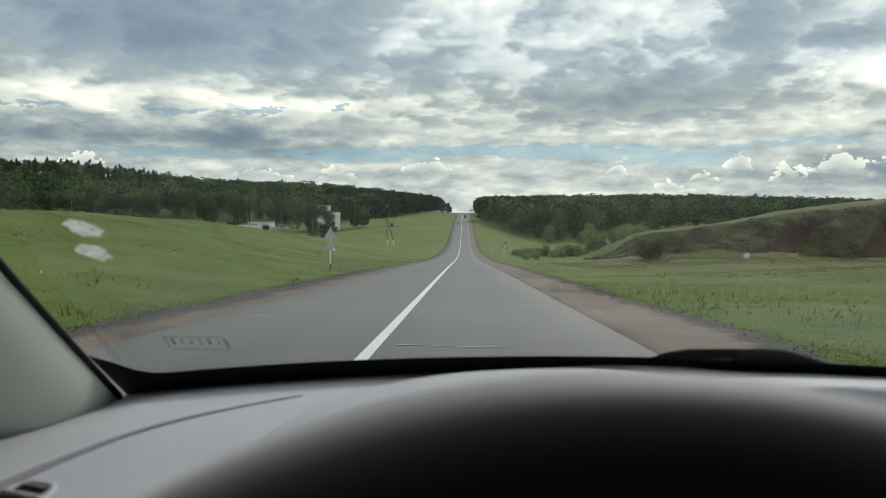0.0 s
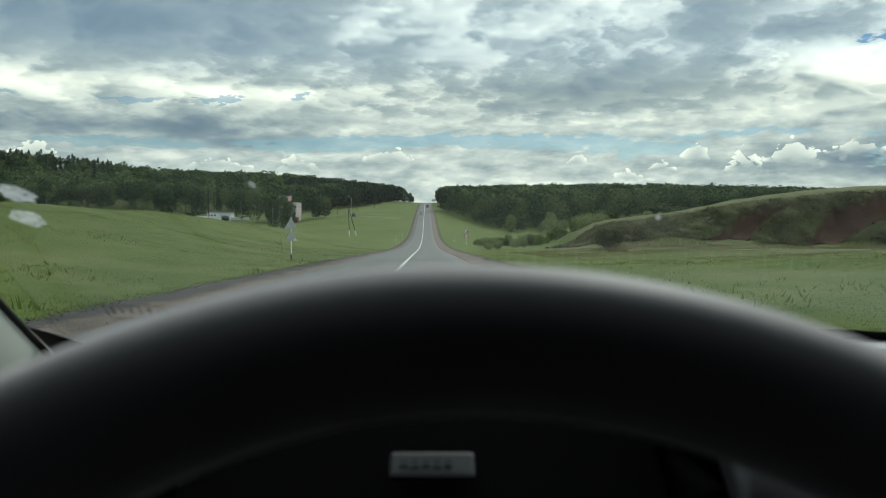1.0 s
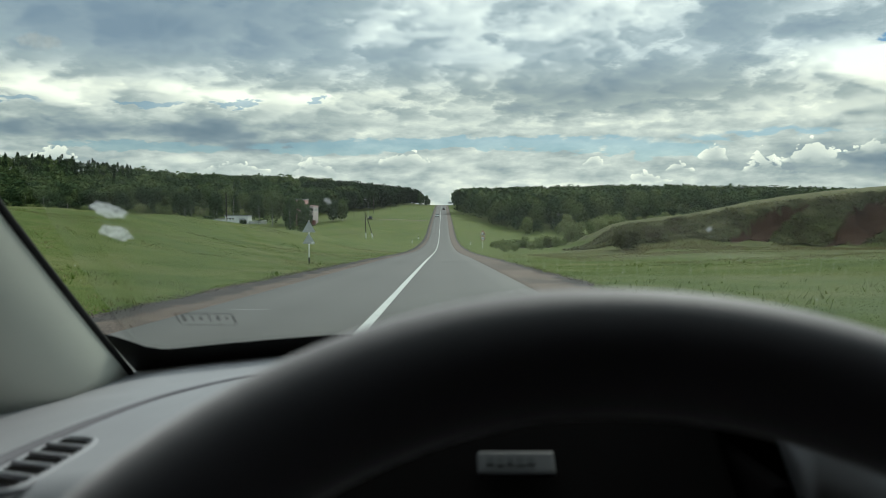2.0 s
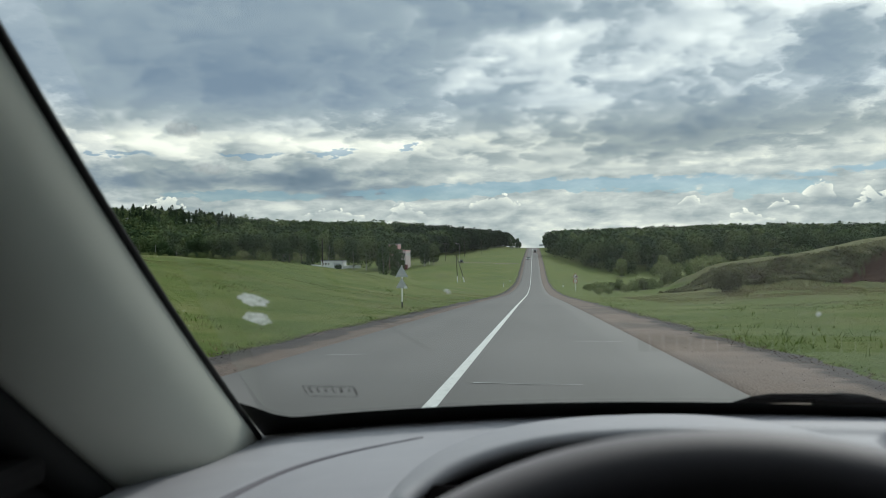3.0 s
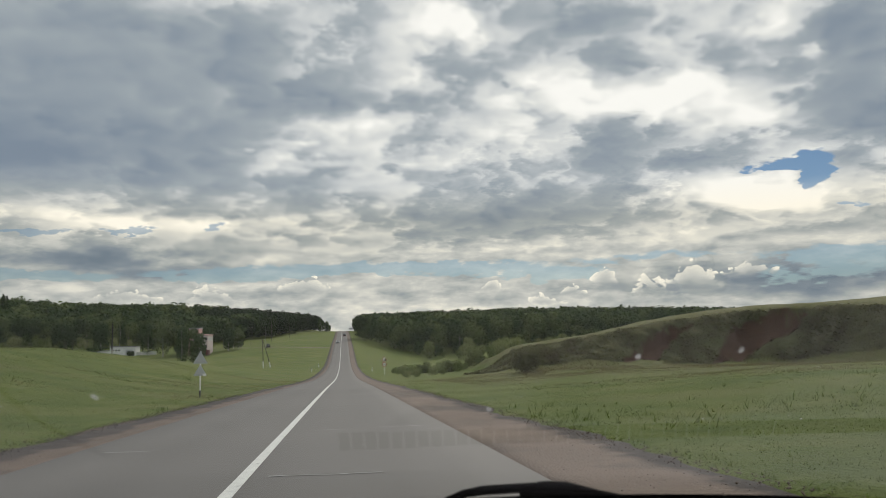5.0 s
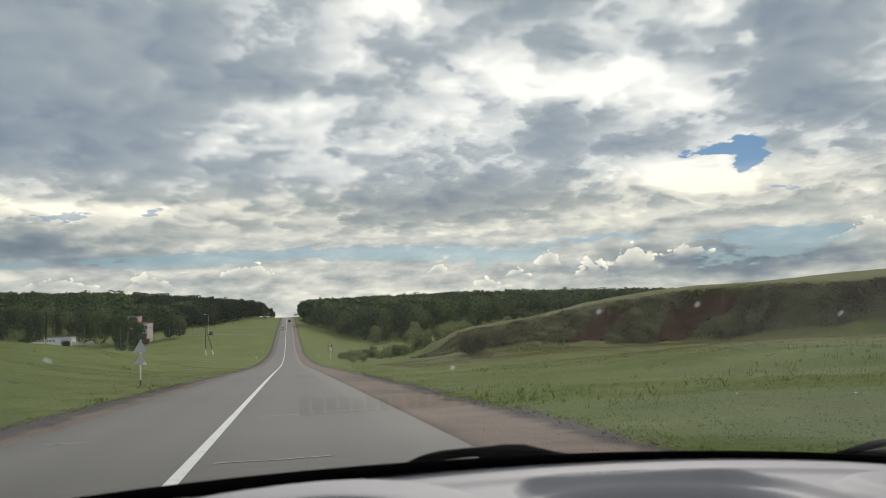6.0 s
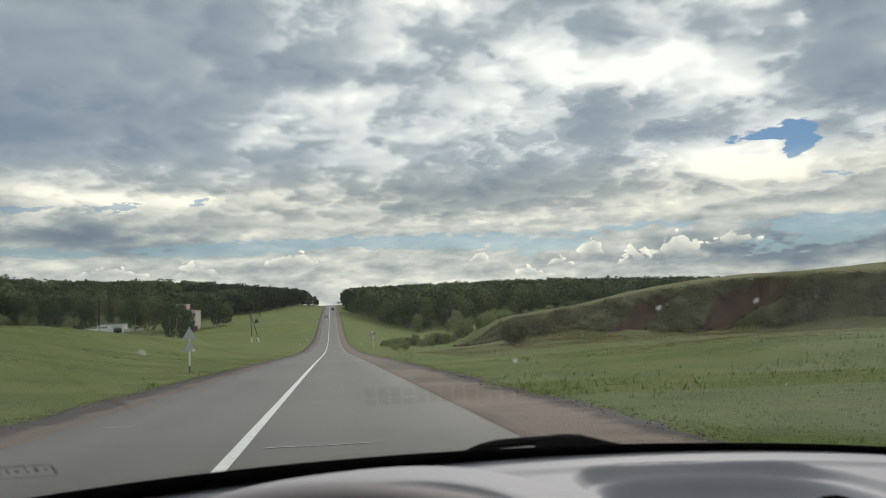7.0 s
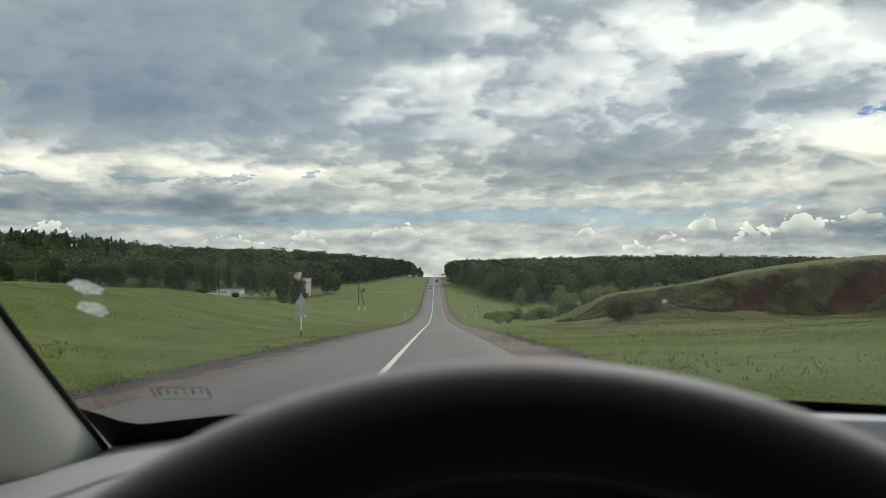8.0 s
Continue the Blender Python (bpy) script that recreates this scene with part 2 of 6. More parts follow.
def build_grass(n):
    at = place(n)
    base, b = meadow_colour(n, at)
    c = n.noise(at, 9.0, 4.0, 0.7)
    base = n.mix(0.25, base, n.ramp(c, [(0.3, (0.060, 0.098, 0.016)), (0.7, (0.205, 0.232, 0.070))]))
    # dry seed heads on the hilltop and along its foot
    straw = n.ramp(n.noise(at, 1.8, 6.0, 0.7), [(0.35, (0.085, 0.088, 0.038)), (0.5, (0.150, 0.138, 0.066)), (0.68, (0.230, 0.200, 0.108))])
    base = n.mix(n.math("MULTIPLY", layer(n, "dry"), n.ramp(b, [(0.3, 0.45), (0.6, 1.0)])), base, straw)
    # broken turf and weeds on the steep face
    w1 = n.noise(at, 0.45, 6.0, 0.65)
    w2 = n.noise(at, 2.2, 6.0, 0.75)
    weeds = n.ramp(w1, [(0.32, (0.105, 0.078, 0.052)), (0.45, (0.115, 0.115, 0.058)), (0.60, (0.125, 0.145, 0.060)), (0.74, (0.19, 0.18, 0.10))])
    weeds = n.mix(n.math("MULTIPLY", w2, 0.8), weeds, n.ramp(w2, [(0.36, (0.070, 0.072, 0.038)), (0.5, (0.15, 0.16, 0.075)), (0.66, (0.27, 0.26, 0.145))]))
    base = n.mix(layer(n, "weeds"), base, weeds)
    finish(n, base, 0.9, 0, n.math("ADD", c, n.math("ADD", b, w2)), 0.9, 0.12, 0.12)


def leaf_shader(n, colour, share):
    """A thin leaf: part of the light shines through."""
    p = n.add("ShaderNodeBsdfPrincipled")
    n.put(p.inputs["Base Color"], colour)
    n.put(p.inputs["Roughness"], 0.85)
    n.put(p.inputs["Specular IOR Level"], 0.06)
    t = n.add("ShaderNodeBsdfTranslucent")
    n.put(t.inputs[0], colour)
    m = n.add("ShaderNodeMixShader")
    n.put(m.inputs[0], share)
    n.put(m.inputs[1], p.outputs[0])
    n.put(m.inputs[2], t.outputs[0])
    n.put(n.add("ShaderNodeOutputMaterial").inputs[0], m.outputs[0])


def build_blades(n):
    r = n.add("ShaderNodeNewGeometry").outputs["Random Per Island"]
    base = meadow_colour(n, place(n))[0]
    c = n.mix(0.32, base, n.ramp(r, [(0.0, (0.100, 0.160, 0.030)), (0.5, (0.155, 0.205, 0.048)), (0.85, (0.22, 0.245, 0.085)), (1.0, (0.33, 0.31, 0.17))]))
    leaf_shader(n, c, 0.6)


def build_straw(n):
    r = n.add("ShaderNodeNewGeometry").outputs["Random Per Island"]
    leaf_shader(n, n.ramp(r, [(0.0, (0.125, 0.125, 0.052)), (0.5, (0.195, 0.178, 0.090)), (1.0, (0.30, 0.26, 0.15))]), 0.4)


def build_asphalt(n):
    at = place(n)
    slow = n.noise(at, 0.12, 4.0)
    mid_ = n.noise(at, 1.5, 5.0, 0.6)
    grain = n.noise(at, 70.0, 3.0, 0.7)
    s = n.add("ShaderNodeSeparateXYZ")
    n.put(s.inputs[0], at)
    # paler wheel tracks along both lanes
    track = n.math("ABSOLUTE", n.math("SINE", n.math("MULTIPLY", n.math("ADD", s.outputs[0], 1.05), 1.85)))
    c = n.ramp(slow, [(0.3, (0.108, 0.102, 0.095)), (0.7, (0.150, 0.142, 0.131))])
    c = n.mix(n.math("MULTIPLY", track, 0.25), c, (0.185, 0.176, 0.164))
    c = n.mix(n.math("MULTIPLY", mid_, 0.30), c, (0.105, 0.102, 0.098))
    c = n.mix(0.12, c, n.ramp(grain, [(0.3, (0.05, 0.05, 0.05)), (0.7, (0.2, 0.2, 0.195))]))
    finish(n, c, 0.75, 0, grain, 0.05, 0.002, 0.35)


def build_gravel(n, dark, tint, windrow=None):
    """Gravel; windrow: where, across the road, a ridge of coarse dark stones lies."""
    at = place(n)
    slow = n.noise(at, 0.35, 5.0, 0.65)
    mid_ = n.noise(at, 3.0, 6.0, 0.7)
    v = n.add("ShaderNodeTexVoronoi")
    n.put(v.inputs["Vector"], at)
    n.put(v.inputs["Scale"], 24.0)
    c = n.ramp(slow, [(0.3, (0.17, 0.135, 0.112)), (0.5, (0.265, 0.205, 0.168)), (0.72, (0.33, 0.26, 0.21))])
    c = n.mix(n.math("MULTIPLY", mid_, 0.55), c, (0.16, 0.135, 0.118))
    # patches of coarser dark stones
    c = n.mix(n.ramp(n.noise(at, 0.22, 5.0, 0.7), [(0.50, 0.0), (0.62, 0.75)]), c, (0.105, 0.092, 0.085))
    c = n.mix(0.3, c, n.ramp(v.outputs["Distance"], [(0.0, (0.34, 0.29, 0.25)), (0.6, (0.08, 0.07, 0.06))]))
    c = n.mix(1.0, c, tuple(dark * v_ for v_ in tint), "MULTIPLY")
    if windrow:
        split_ = n.add("ShaderNodeSeparateXYZ")
        n.put(split_.inputs[0], at)
        across = n.math("MULTIPLY_ADD", n.math("SUBTRACT", n.noise(at, 0.8, 5.0, 0.65), 0.5), 1.6, split_.outputs[0])
        ridge = n.ramp(n.math("MULTIPLY", n.math("ABSOLUTE", n.math("SUBTRACT", across, windrow)), 1.0), [(0.25, 1.0), (0.55, 0.0)])
        stones_ = n.ramp(v.outputs["Distance"], [(0.1, (0.105, 0.100, 0.098)), (0.7, (0.030, 0.028, 0.027))])
        c = n.mix(n.math("MULTIPLY", ridge, 0.85), c, stones_)
    finish(n, c, 0.92, 0, n.math("ADD", mid_, v.outputs["Distance"]), 0.6, 0.03, 0.2)


def build_paint(n):
    at = place(n)
    wear = n.noise(at, 9.0, 6.0, 0.7)
    c = n.ramp(wear, [(0.30, (0.30, 0.30, 0.29)), (0.42, (0.62, 0.63, 0.60)), (0.7, (0.74, 0.75, 0.71))])
    finish(n, c, 0.6, 0, wear, 0.2, 0.004)


def build_soil(n):
    at = place(n)
    slow = n.noise(at, 0.5, 6.0, 0.65)
    mid_ = n.noise(at, 4.0, 6.0, 0.7)
    c = n.ramp(slow, [(0.3, (0.062, 0.037, 0.025)), (0.55, (0.135, 0.082, 0.055)), (0.75, (0.205, 0.140, 0.100))])
    c = n.mix(n.math("MULTIPLY", mid_, 0.6), c, (0.085, 0.053, 0.036))
    finish(n, c, 0.95, 0, n.math("ADD", slow, mid_), 1.0, 0.25, 0.1)


def leaf_material(name, dark, middle, light, through_=0.3):
    """Leaves that differ a little one by one and more from plant to plant."""
    def build(n):
        r = n.add("ShaderNodeNewGeometry").outputs["Random Per Island"]
        slow = n.noise(place(n), 0.035, 3.0, 0.6)
        which = n.math("MULTIPLY_ADD", layer(n, "plant"), 0.72, n.math("MULTIPLY_ADD", r, 0.14, n.math("MULTIPLY_ADD", n.math("SUBTRACT", slow, 0.5), 0.9, 0.07)))
        leaf_shader(n, n.ramp(which, [(0.05, dark), (0.5, middle), (0.95, light)]), through_)
    return material(name, build)


def build_bark(n):
    at = place(n)
    a = n.noise(at, 6.0, 5.0, 0.7)
    finish(n, n.ramp(a, [(0.40, (0.05, 0.045, 0.04)), (0.5, (0.45, 0.44, 0.41)), (0.8, (0.58, 0.57, 0.54))]), 0.85, 0, a, 0.4, 0.02)


def build_dash(n):
    at = place(n)
    grain = n.noise(at, 900.0, 2.0)
    cells = n.add("ShaderNodeTexVoronoi")
    n.put(cells.inputs["Vector"], at)
    n.put(cells.inputs["Scale"], 700.0)
    dust = n.noise(at, 7.0, 6.0, 0.65)
    c = n.ramp(dust, [(0.3, (0.36, 0.352, 0.38)), (0.7, (0.42, 0.412, 0.435))])
    finish(n, c, n.math("ADD", 0.58, n.math("MULTIPLY", dust, 0.15)), 0, n.math("ADD", grain, cells.outputs["Distance"]), 0.12, 0.0006, 0.36)


def build_glass(n):
    f = n.add("ShaderNodeFresnel")
    n.put(f.inputs["IOR"], 1.47)
    g = n.add("ShaderNodeBsdfGlossy")
    n.put(g.inputs["Roughness"], 0.015)
    t = n.add("ShaderNodeBsdfTransparent")
    n.put(t.inputs["Color"], (0.97, 0.985, 0.975, 1))
    m = n.add("ShaderNodeMixShader")
    n.put(m.inputs[0], f.outputs[0])
    n.put(m.inputs[1], t.outputs[0])
    n.put(m.inputs[2], g.outputs[0])
    n.put(n.add("ShaderNodeOutputMaterial").inputs[0], m.outputs[0])


def build_smudge(n):
    at = place(n)
    a = n.noise(at, 160.0, 5.0, 0.7)
    d = n.add("ShaderNodeBsdfDiffuse")
    n.put(d.inputs[0], (0.75, 0.77, 0.78, 1))
    tl = n.add("ShaderNodeBsdfTranslucent")
    n.put(tl.inputs[0], (0.75, 0.77, 0.78, 1))
    s = n.add("ShaderNodeMixShader")
    n.put(s.inputs[0], 0.5)
    n.put(s.inputs[1], d.outputs[0])
    n.put(s.inputs[2], tl.outputs[0])
    t = n.add("ShaderNodeBsdfTransparent")
    m = n.add("ShaderNodeMixShader")
    n.put(m.inputs[0], n.ramp(a, [(0.3, 0.25), (0.6, 0.75)]))
    n.put(m.inputs[1], t.outputs[0])
    n.put(m.inputs[2], s.outputs[0])
    n.put(n.add("ShaderNodeOutputMaterial").inputs[0], m.outputs[0])


def build_rim(n):
    at = place(n)
    wear = n.noise(at, 25.0, 4.0)
    p = finish(n, n.ramp(wear, [(0.3, (0.038, 0.031, 0.038)), (0.7, (0.050, 0.041, 0.049))]), 0.65, 0, n.noise(at, 900.0, 2.0), 0.08, 0.0006, 0.35)
    n.put(p.inputs["Coat Weight"], 0.2)
    n.put(p.inputs["Coat Roughness"], 0.6)
    # sheen put in for the sky's gloss: brightens the skin at grazing angles
    n.put(p.inputs["Sheen Weight"], 1.0)
    n.put(p.inputs["Sheen Roughness"], 0.50)
    n.put(p.inputs["Sheen Tint"], (1.0, 0.96, 1.0, 1.0))


def build_ink(n):
    d = n.add("ShaderNodeBsdfDiffuse")
    n.put(d.inputs[0], (0.04, 0.035, 0.035, 1))
    t = n.add("ShaderNodeBsdfTransparent")
    m = n.add("ShaderNodeMixShader")
    n.put(m.inputs[0], n.ramp(n.noise(place(n), 200.0, 4.0), [(0.35, 0.2), (0.65, 0.7)]))
    n.put(m.inputs[1], t.outputs[0])
    n.put(m.inputs[2], d.outputs[0])
    n.put(n.add("ShaderNodeOutputMaterial").inputs[0], m.outputs[0])


def build_window_glass(n):
    finish(n, (0.03, 0.035, 0.04), 0.08, spec=0.7)


MAT = {
    "grass": material("meadow", build_grass),
    "blades": material("grass_blades", build_blades),
    "straw": material("dry_grass", build_straw),
    "herbs": leaf_material("herb_leaves", (0.10, 0.15, 0.030), (0.145, 0.195, 0.044), (0.21, 0.25, 0.070), 0.55),
    "asphalt": material("asphalt", build_asphalt),
    "gravel": material("gravel", lambda n: build_gravel(n, 1.0, (1.0, 0.98, 0.97), 4.55)),
    "dark_gravel": material("dark_gravel", lambda n: build_gravel(n, 0.82, (1.0, 0.97, 0.96), -5.75)),
    "paint": material("road_paint", build_paint),
    "sealant": plain("joint_sealant", (0.30, 0.30, 0.29), 0.7, grain=40, vary=0.35, blotch=6.0),
    "soil": material("soil", build_soil),
    "leaf": leaf_material("leaves", (0.030, 0.052, 0.024), (0.064, 0.098, 0.040), (0.142, 0.178, 0.072), 0.16),
    "leaf_pale": leaf_material("pale_leaves", (0.11, 0.15, 0.05), (0.20, 0.24, 0.095), (0.31, 0.34, 0.16), 0.55),
    "scrub": leaf_material("scrub_leaves", (0.088, 0.078, 0.046), (0.135, 0.142, 0.070), (0.24, 0.235, 0.13), 0.45),
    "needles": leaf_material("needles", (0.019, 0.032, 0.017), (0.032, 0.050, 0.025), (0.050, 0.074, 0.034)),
    "bark": material("birch_bark", build_bark),
    "trunk": plain("pine_bark", (0.09, 0.065, 0.05), 0.9, grain=30, vary=0.3),
    "dash": material("dash_plastic", build_dash),
    "black": plain("black_plastic", (0.006, 0.005, 0.005), 0.9, vary=0.1, spec=0.04),
    "rim": material("wheel_skin", build_rim),
    "slot": plain("slot_shade", (0.06, 0.06, 0.06), 0.8, vary=0.1),
    "seam": plain("seam_shade", (0.17, 0.16, 0.18), 0.8, vary=0.1),
    "rubber": plain("seal_rubber", (0.008, 0.008, 0.008), 0.75, vary=0.1, spec=0.2),
    "pillar": plain("pillar_cloth", (0.50, 0.515, 0.455), 0.85, grain=1200, vary=0.05, spec=0.2),
    "lining": plain("roof_cloth", (0.035, 0.035, 0.034), 0.95, grain=900, vary=0.06, spec=0.1),
    "door": plain("door_plastic", (0.009, 0.008, 0.008), 0.8, grain=700, spec=0.15),
    "body": plain("car_paint", (0.62, 0.63, 0.65), 0.25, grain=50, vary=0.04, strength=0.02),
    "glass": material("windscreen_glass", build_glass),
    "smudge": material("dirt_on_glass", build_smudge),
    "ink": material("faded_ink", build_ink),
    "window": material("dark_panes", build_window_glass),
    "wood": plain("pole_wood", (0.095, 0.082, 0.070), 0.9, grain=25, vary=0.3, blotch=0.8, strength=0.5, distance=0.01),
    "tarred": plain("tarred_wood", (0.016, 0.014, 0.012), 0.9, grain=25, vary=0.3, blotch=0.8),
    "concrete": plain("pole_concrete", (0.42, 0.41, 0.38), 0.9, grain=40, vary=0.2, blotch=0.6, strength=0.3, distance=0.01),
    "whitewash": plain("whitewash", (0.80, 0.81, 0.82), 0.8, grain=20, vary=0.12, blotch=0.35),
    "pink": plain("pink_render", (0.55, 0.34, 0.32), 0.85, grain=15, vary=0.12, blotch=0.4),
    "pale_pink": plain("pale_render", (0.62, 0.53, 0.52), 0.85, grain=15, vary=0.1, blotch=0.4),
    "roof_red": plain("red_sheet_metal", (0.13, 0.035, 0.032), 0.5, grain=8, vary=0.2),
    "roof_grey": plain("grey_sheet_metal", (0.30, 0.31, 0.33), 0.45, grain=8, vary=0.2),
    "sign_back": plain("sign_zinc", (0.47, 0.49, 0.52), 0.45, 0.4, grain=60, vary=0.12),
    "sign_white": plain("sign_white", (0.80, 0.80, 0.78), 0.5, grain=60, vary=0.05),
    "sign_black": plain("sign_black", (0.02, 0.02, 0.022), 0.5),
    "sign_red": plain("sign_red", (0.42, 0.045, 0.035), 0.5),
    "white_paint": plain("white_paint", (0.78, 0.78, 0.75), 0.6, vary=0.08),
    "car_white": plain("white_car_paint", (0.72, 0.73, 0.74), 0.22, vary=0.03, strength=0.02),
    "car_dark": plain("dark_car_paint", (0.025, 0.027, 0.03), 0.22, vary=0.1, strength=0.02),
    "car_red": plain("maroon_paint", (0.06, 0.02, 0.02), 0.3, vary=0.1, strength=0.02),
    "chrome": plain("dull_steel", (0.55, 0.56, 0.58), 0.35, 1.0, vary=0.05),
    "display": plain("display_face", (0.05, 0.047, 0.05), 0.5, vary=0.08),
    "lens": material("lens_glass", build_window_glass),
}

# ---------------------------------------------------------------- mesh helpers


def link(name, mesh, mat, parent=None, label="", smooth=False):
    """Links a mesh given in world coordinates, under parent if there is one."""
    if mat is not None:
        mesh.materials.append(mat)
    if smooth:
        mesh.shade_smooth()
    ob = new(name, mesh)
    if parent is not None:
        ob.parent = parent
        m = Matrix.Translation(parent.location)
        if parent.parent is not None:
            m = Matrix.Translation(parent.parent.location) @ parent.matrix_parent_inverse @ m
        ob.matrix_parent_inverse = m.inverted()
    if label:
        tagged(ob, label)
    return ob


def part(name, bm, mat, parent=None, label="", smooth=False):
    mesh = bpy.data.meshes.new(name)
    bm.normal_update()
    bm.to_mesh(mesh)
    bm.free()
    return link(name, mesh, mat, parent, label, smooth)


def arrays(name, verts, faces, mat, parent=None, label="", smooth=False):
    """A mesh from numpy arrays: vertices (n, 3) and faces (m, 3 or 4)."""
    mesh = bpy.data.meshes.new(name)
    k = faces.shape[1]
    mesh.vertices.add(len(verts))
    mesh.vertices.foreach_set("co", np.ascontiguousarray(verts, dtype=np.float32).ravel())
    mesh.loops.add(faces.size)
    mesh.loops.foreach_set("vertex_index", np.ascontiguousarray(faces, dtype=np.int32).ravel())
    mesh.polygons.add(len(faces))
    mesh.polygons.foreach_set("loop_start", np.arange(0, faces.size, k, dtype=np.int32))
    mesh.update(calc_edges=True)
    return link(name, mesh, mat, parent, label, smooth)


def soft_normals(ob, normals):
    """Lets leaves take the light as the round crown that they make up."""
    n = normals / np.linalg.norm(normals, axis=1, keepdims=True)
    ob.data.attributes.new("custom_normal", "FLOAT_VECTOR", "POINT").data.foreach_set("vector", np.ascontiguousarray(n, dtype=np.float32).ravel())
    return ob


def mark_plants(ob, values):
    """Gives each leaf the number of its plant, 0 to 1."""
    ob.data.attributes.new("plant", "FLOAT", "POINT").data.foreach_set("value", np.ascontiguousarray(values, dtype=np.float32))
    return ob


def root(name, at, label, category, group="", kind=""):
    ob = new(name)
    ob.location = at
    ob.empty_display_size = 0.1
    return tagged(ob, label, category, group, kind)


def box(size, at, turn=(0, 0, 0), bevel=0.0, bm=None, segments=2):
    """A bevelled block added to bm (or to a new bmesh)."""
    b = bmesh.new()
    bmesh.ops.create_cube(b, size=1.0)
    bmesh.ops.scale(b, vec=size, verts=b.verts)
    if bevel > 0:
        bmesh.ops.bevel(b, geom=b.edges[:], offset=bevel, segments=segments, affect="EDGES", profile=0.6)
    bmesh.ops.transform(b, matrix=pose(*at, *turn), verts=b.verts)
    return join(bm, b)


def join(bm, b):
    if bm is None:
        return b
    mesh = bpy.data.meshes.new("temporary")
    b.to_mesh(mesh)
    b.free()
    bm.from_mesh(mesh)
    bpy.data.meshes.remove(mesh)
    return bm


def tube(points, radii, sides=10, bm=None, closed=False):
    """A round bar along points, with a radius at each."""
    b = bm if bm is not None else bmesh.new()
    pts = [Vector(p) for p in points]
    if not hasattr(radii, "__len__"):
        radii = [radii] * len(pts)
    rings = []
    count = len(pts)
    for i, p in enumerate(pts):
        ahead = pts[(i + 1) % count] if closed else pts[min(i + 1, count - 1)]
        back = pts[i - 1] if closed else pts[max(i - 1, 0)]
        t = (ahead - back).normalized()
        side = t.cross(Vector((0.13, 0.21, 1.0)) if abs(t.z) < 0.9 else Vector((1, 0.1, 0)))
        side.normalize()
        other = side.cross(t)
        rings.append([b.verts.new(p + radii[i] * (math.cos(a) * side + math.sin(a) * other))
                      for a in (2 * math.pi * k / sides for k in range(sides))])
    for i in range(count if closed else count - 1):
        r0, r1 = rings[i], rings[(i + 1) % count]
        for k in range(sides):
            b.faces.new((r0[k], r0[(k + 1) % sides], r1[(k + 1) % sides], r1[k]))
    if not closed:
        b.faces.new(rings[0])
        b.faces.new(rings[-1][::-1])
    bmesh.ops.recalc_face_normals(b, faces=b.faces)
    return b


def slab(outline, thick, matrix, bm=None, bevel=0.0):
    """A plate: a flat outline (x, y) thickened along z and placed by matrix."""
    b = bmesh.new()
    vs = [b.verts.new((x, y, -thick / 2)) for x, y in outline]
    face = b.faces.new(vs)
    ext = bmesh.ops.extrude_face_region(b, geom=[face])
    bmesh.ops.translate(b, vec=(0, 0, thick), verts=[v for v in ext["geom"] if isinstance(v, bmesh.types.BMVert)])
    bmesh.ops.recalc_face_normals(b, faces=b.faces)
    if bevel > 0:
        bmesh.ops.bevel(b, geom=b.edges[:], offset=bevel, segments=2, affect="EDGES")
    bmesh.ops.transform(b, matrix=matrix, verts=b.verts)
    return join(bm, b)


def step(a, b, x):
    t = np.clip((np.asarray(x, dtype=float) - a) / (b - a), 0, 1)
    return t * t * (3 - 2 * t)


def lumps(x, y, size, seed, octaves=3):
    """Smooth value noise on a plane, about -1 to 1."""
    out = np.zeros(np.broadcast(x, y).shape)
    amp = 1.0
    for o in range(octaves):
        u, v = np.asarray(x) / size + seed * 7.3, np.asarray(y) / size + seed * 3.1
        i, j = np.floor(u), np.floor(v)
        fu, fv = u - i, v - j
        fu, fv = fu * fu * (3 - 2 * fu), fv * fv * (3 - 2 * fv)

        def h(a, b):
            s = np.sin(a * 127.1 + b * 311.7 + seed * 17.17) * 43758.5453
            return (s - np.floor(s)) * 2 - 1
        out = out + amp * ((h(i, j) * (1 - fu) + h(i + 1, j) * fu) * (1 - fv) + (h(i, j + 1) * (1 - fu) + h(i + 1, j + 1) * fu) * fv)
        size, amp, seed = size / 2.1, amp * 0.5, seed + 1
    return out


# ---------------------------------------------------------------- the lie of the land
CENTRE, LEFT, RIGHT = -1.19, -4.60, 2.45          # middle line and both edges of the asphalt
VERGE_L, VERGE_R = -6.15, 4.60                    # outer edges of the gravel verges

ROAD_Y = [-400, -160, -60, 0, 55, 75, 95, 130, 180, 225, 265, 320, 390, 480, 570, 640, 700, 800, 1000, 1500, 4500]
ROAD_Z = [9.5, 7.2, 3.1, 0, -2.86, -3.95, -5.05, -6.75, -8.5, -9.4, -9.1, -7.0, -4.7, -2.3, 0.2, 1.25, 1.4, 0.0, -6, -10, -10]


def _tangents(xs, ys):
    d = np.diff(ys) / np.diff(xs)
    m = np.empty(len(xs))
    m[0], m[-1] = d[0], d[-1]
    m[1:-1] = (d[1:] + d[:-1]) / 2
    return m


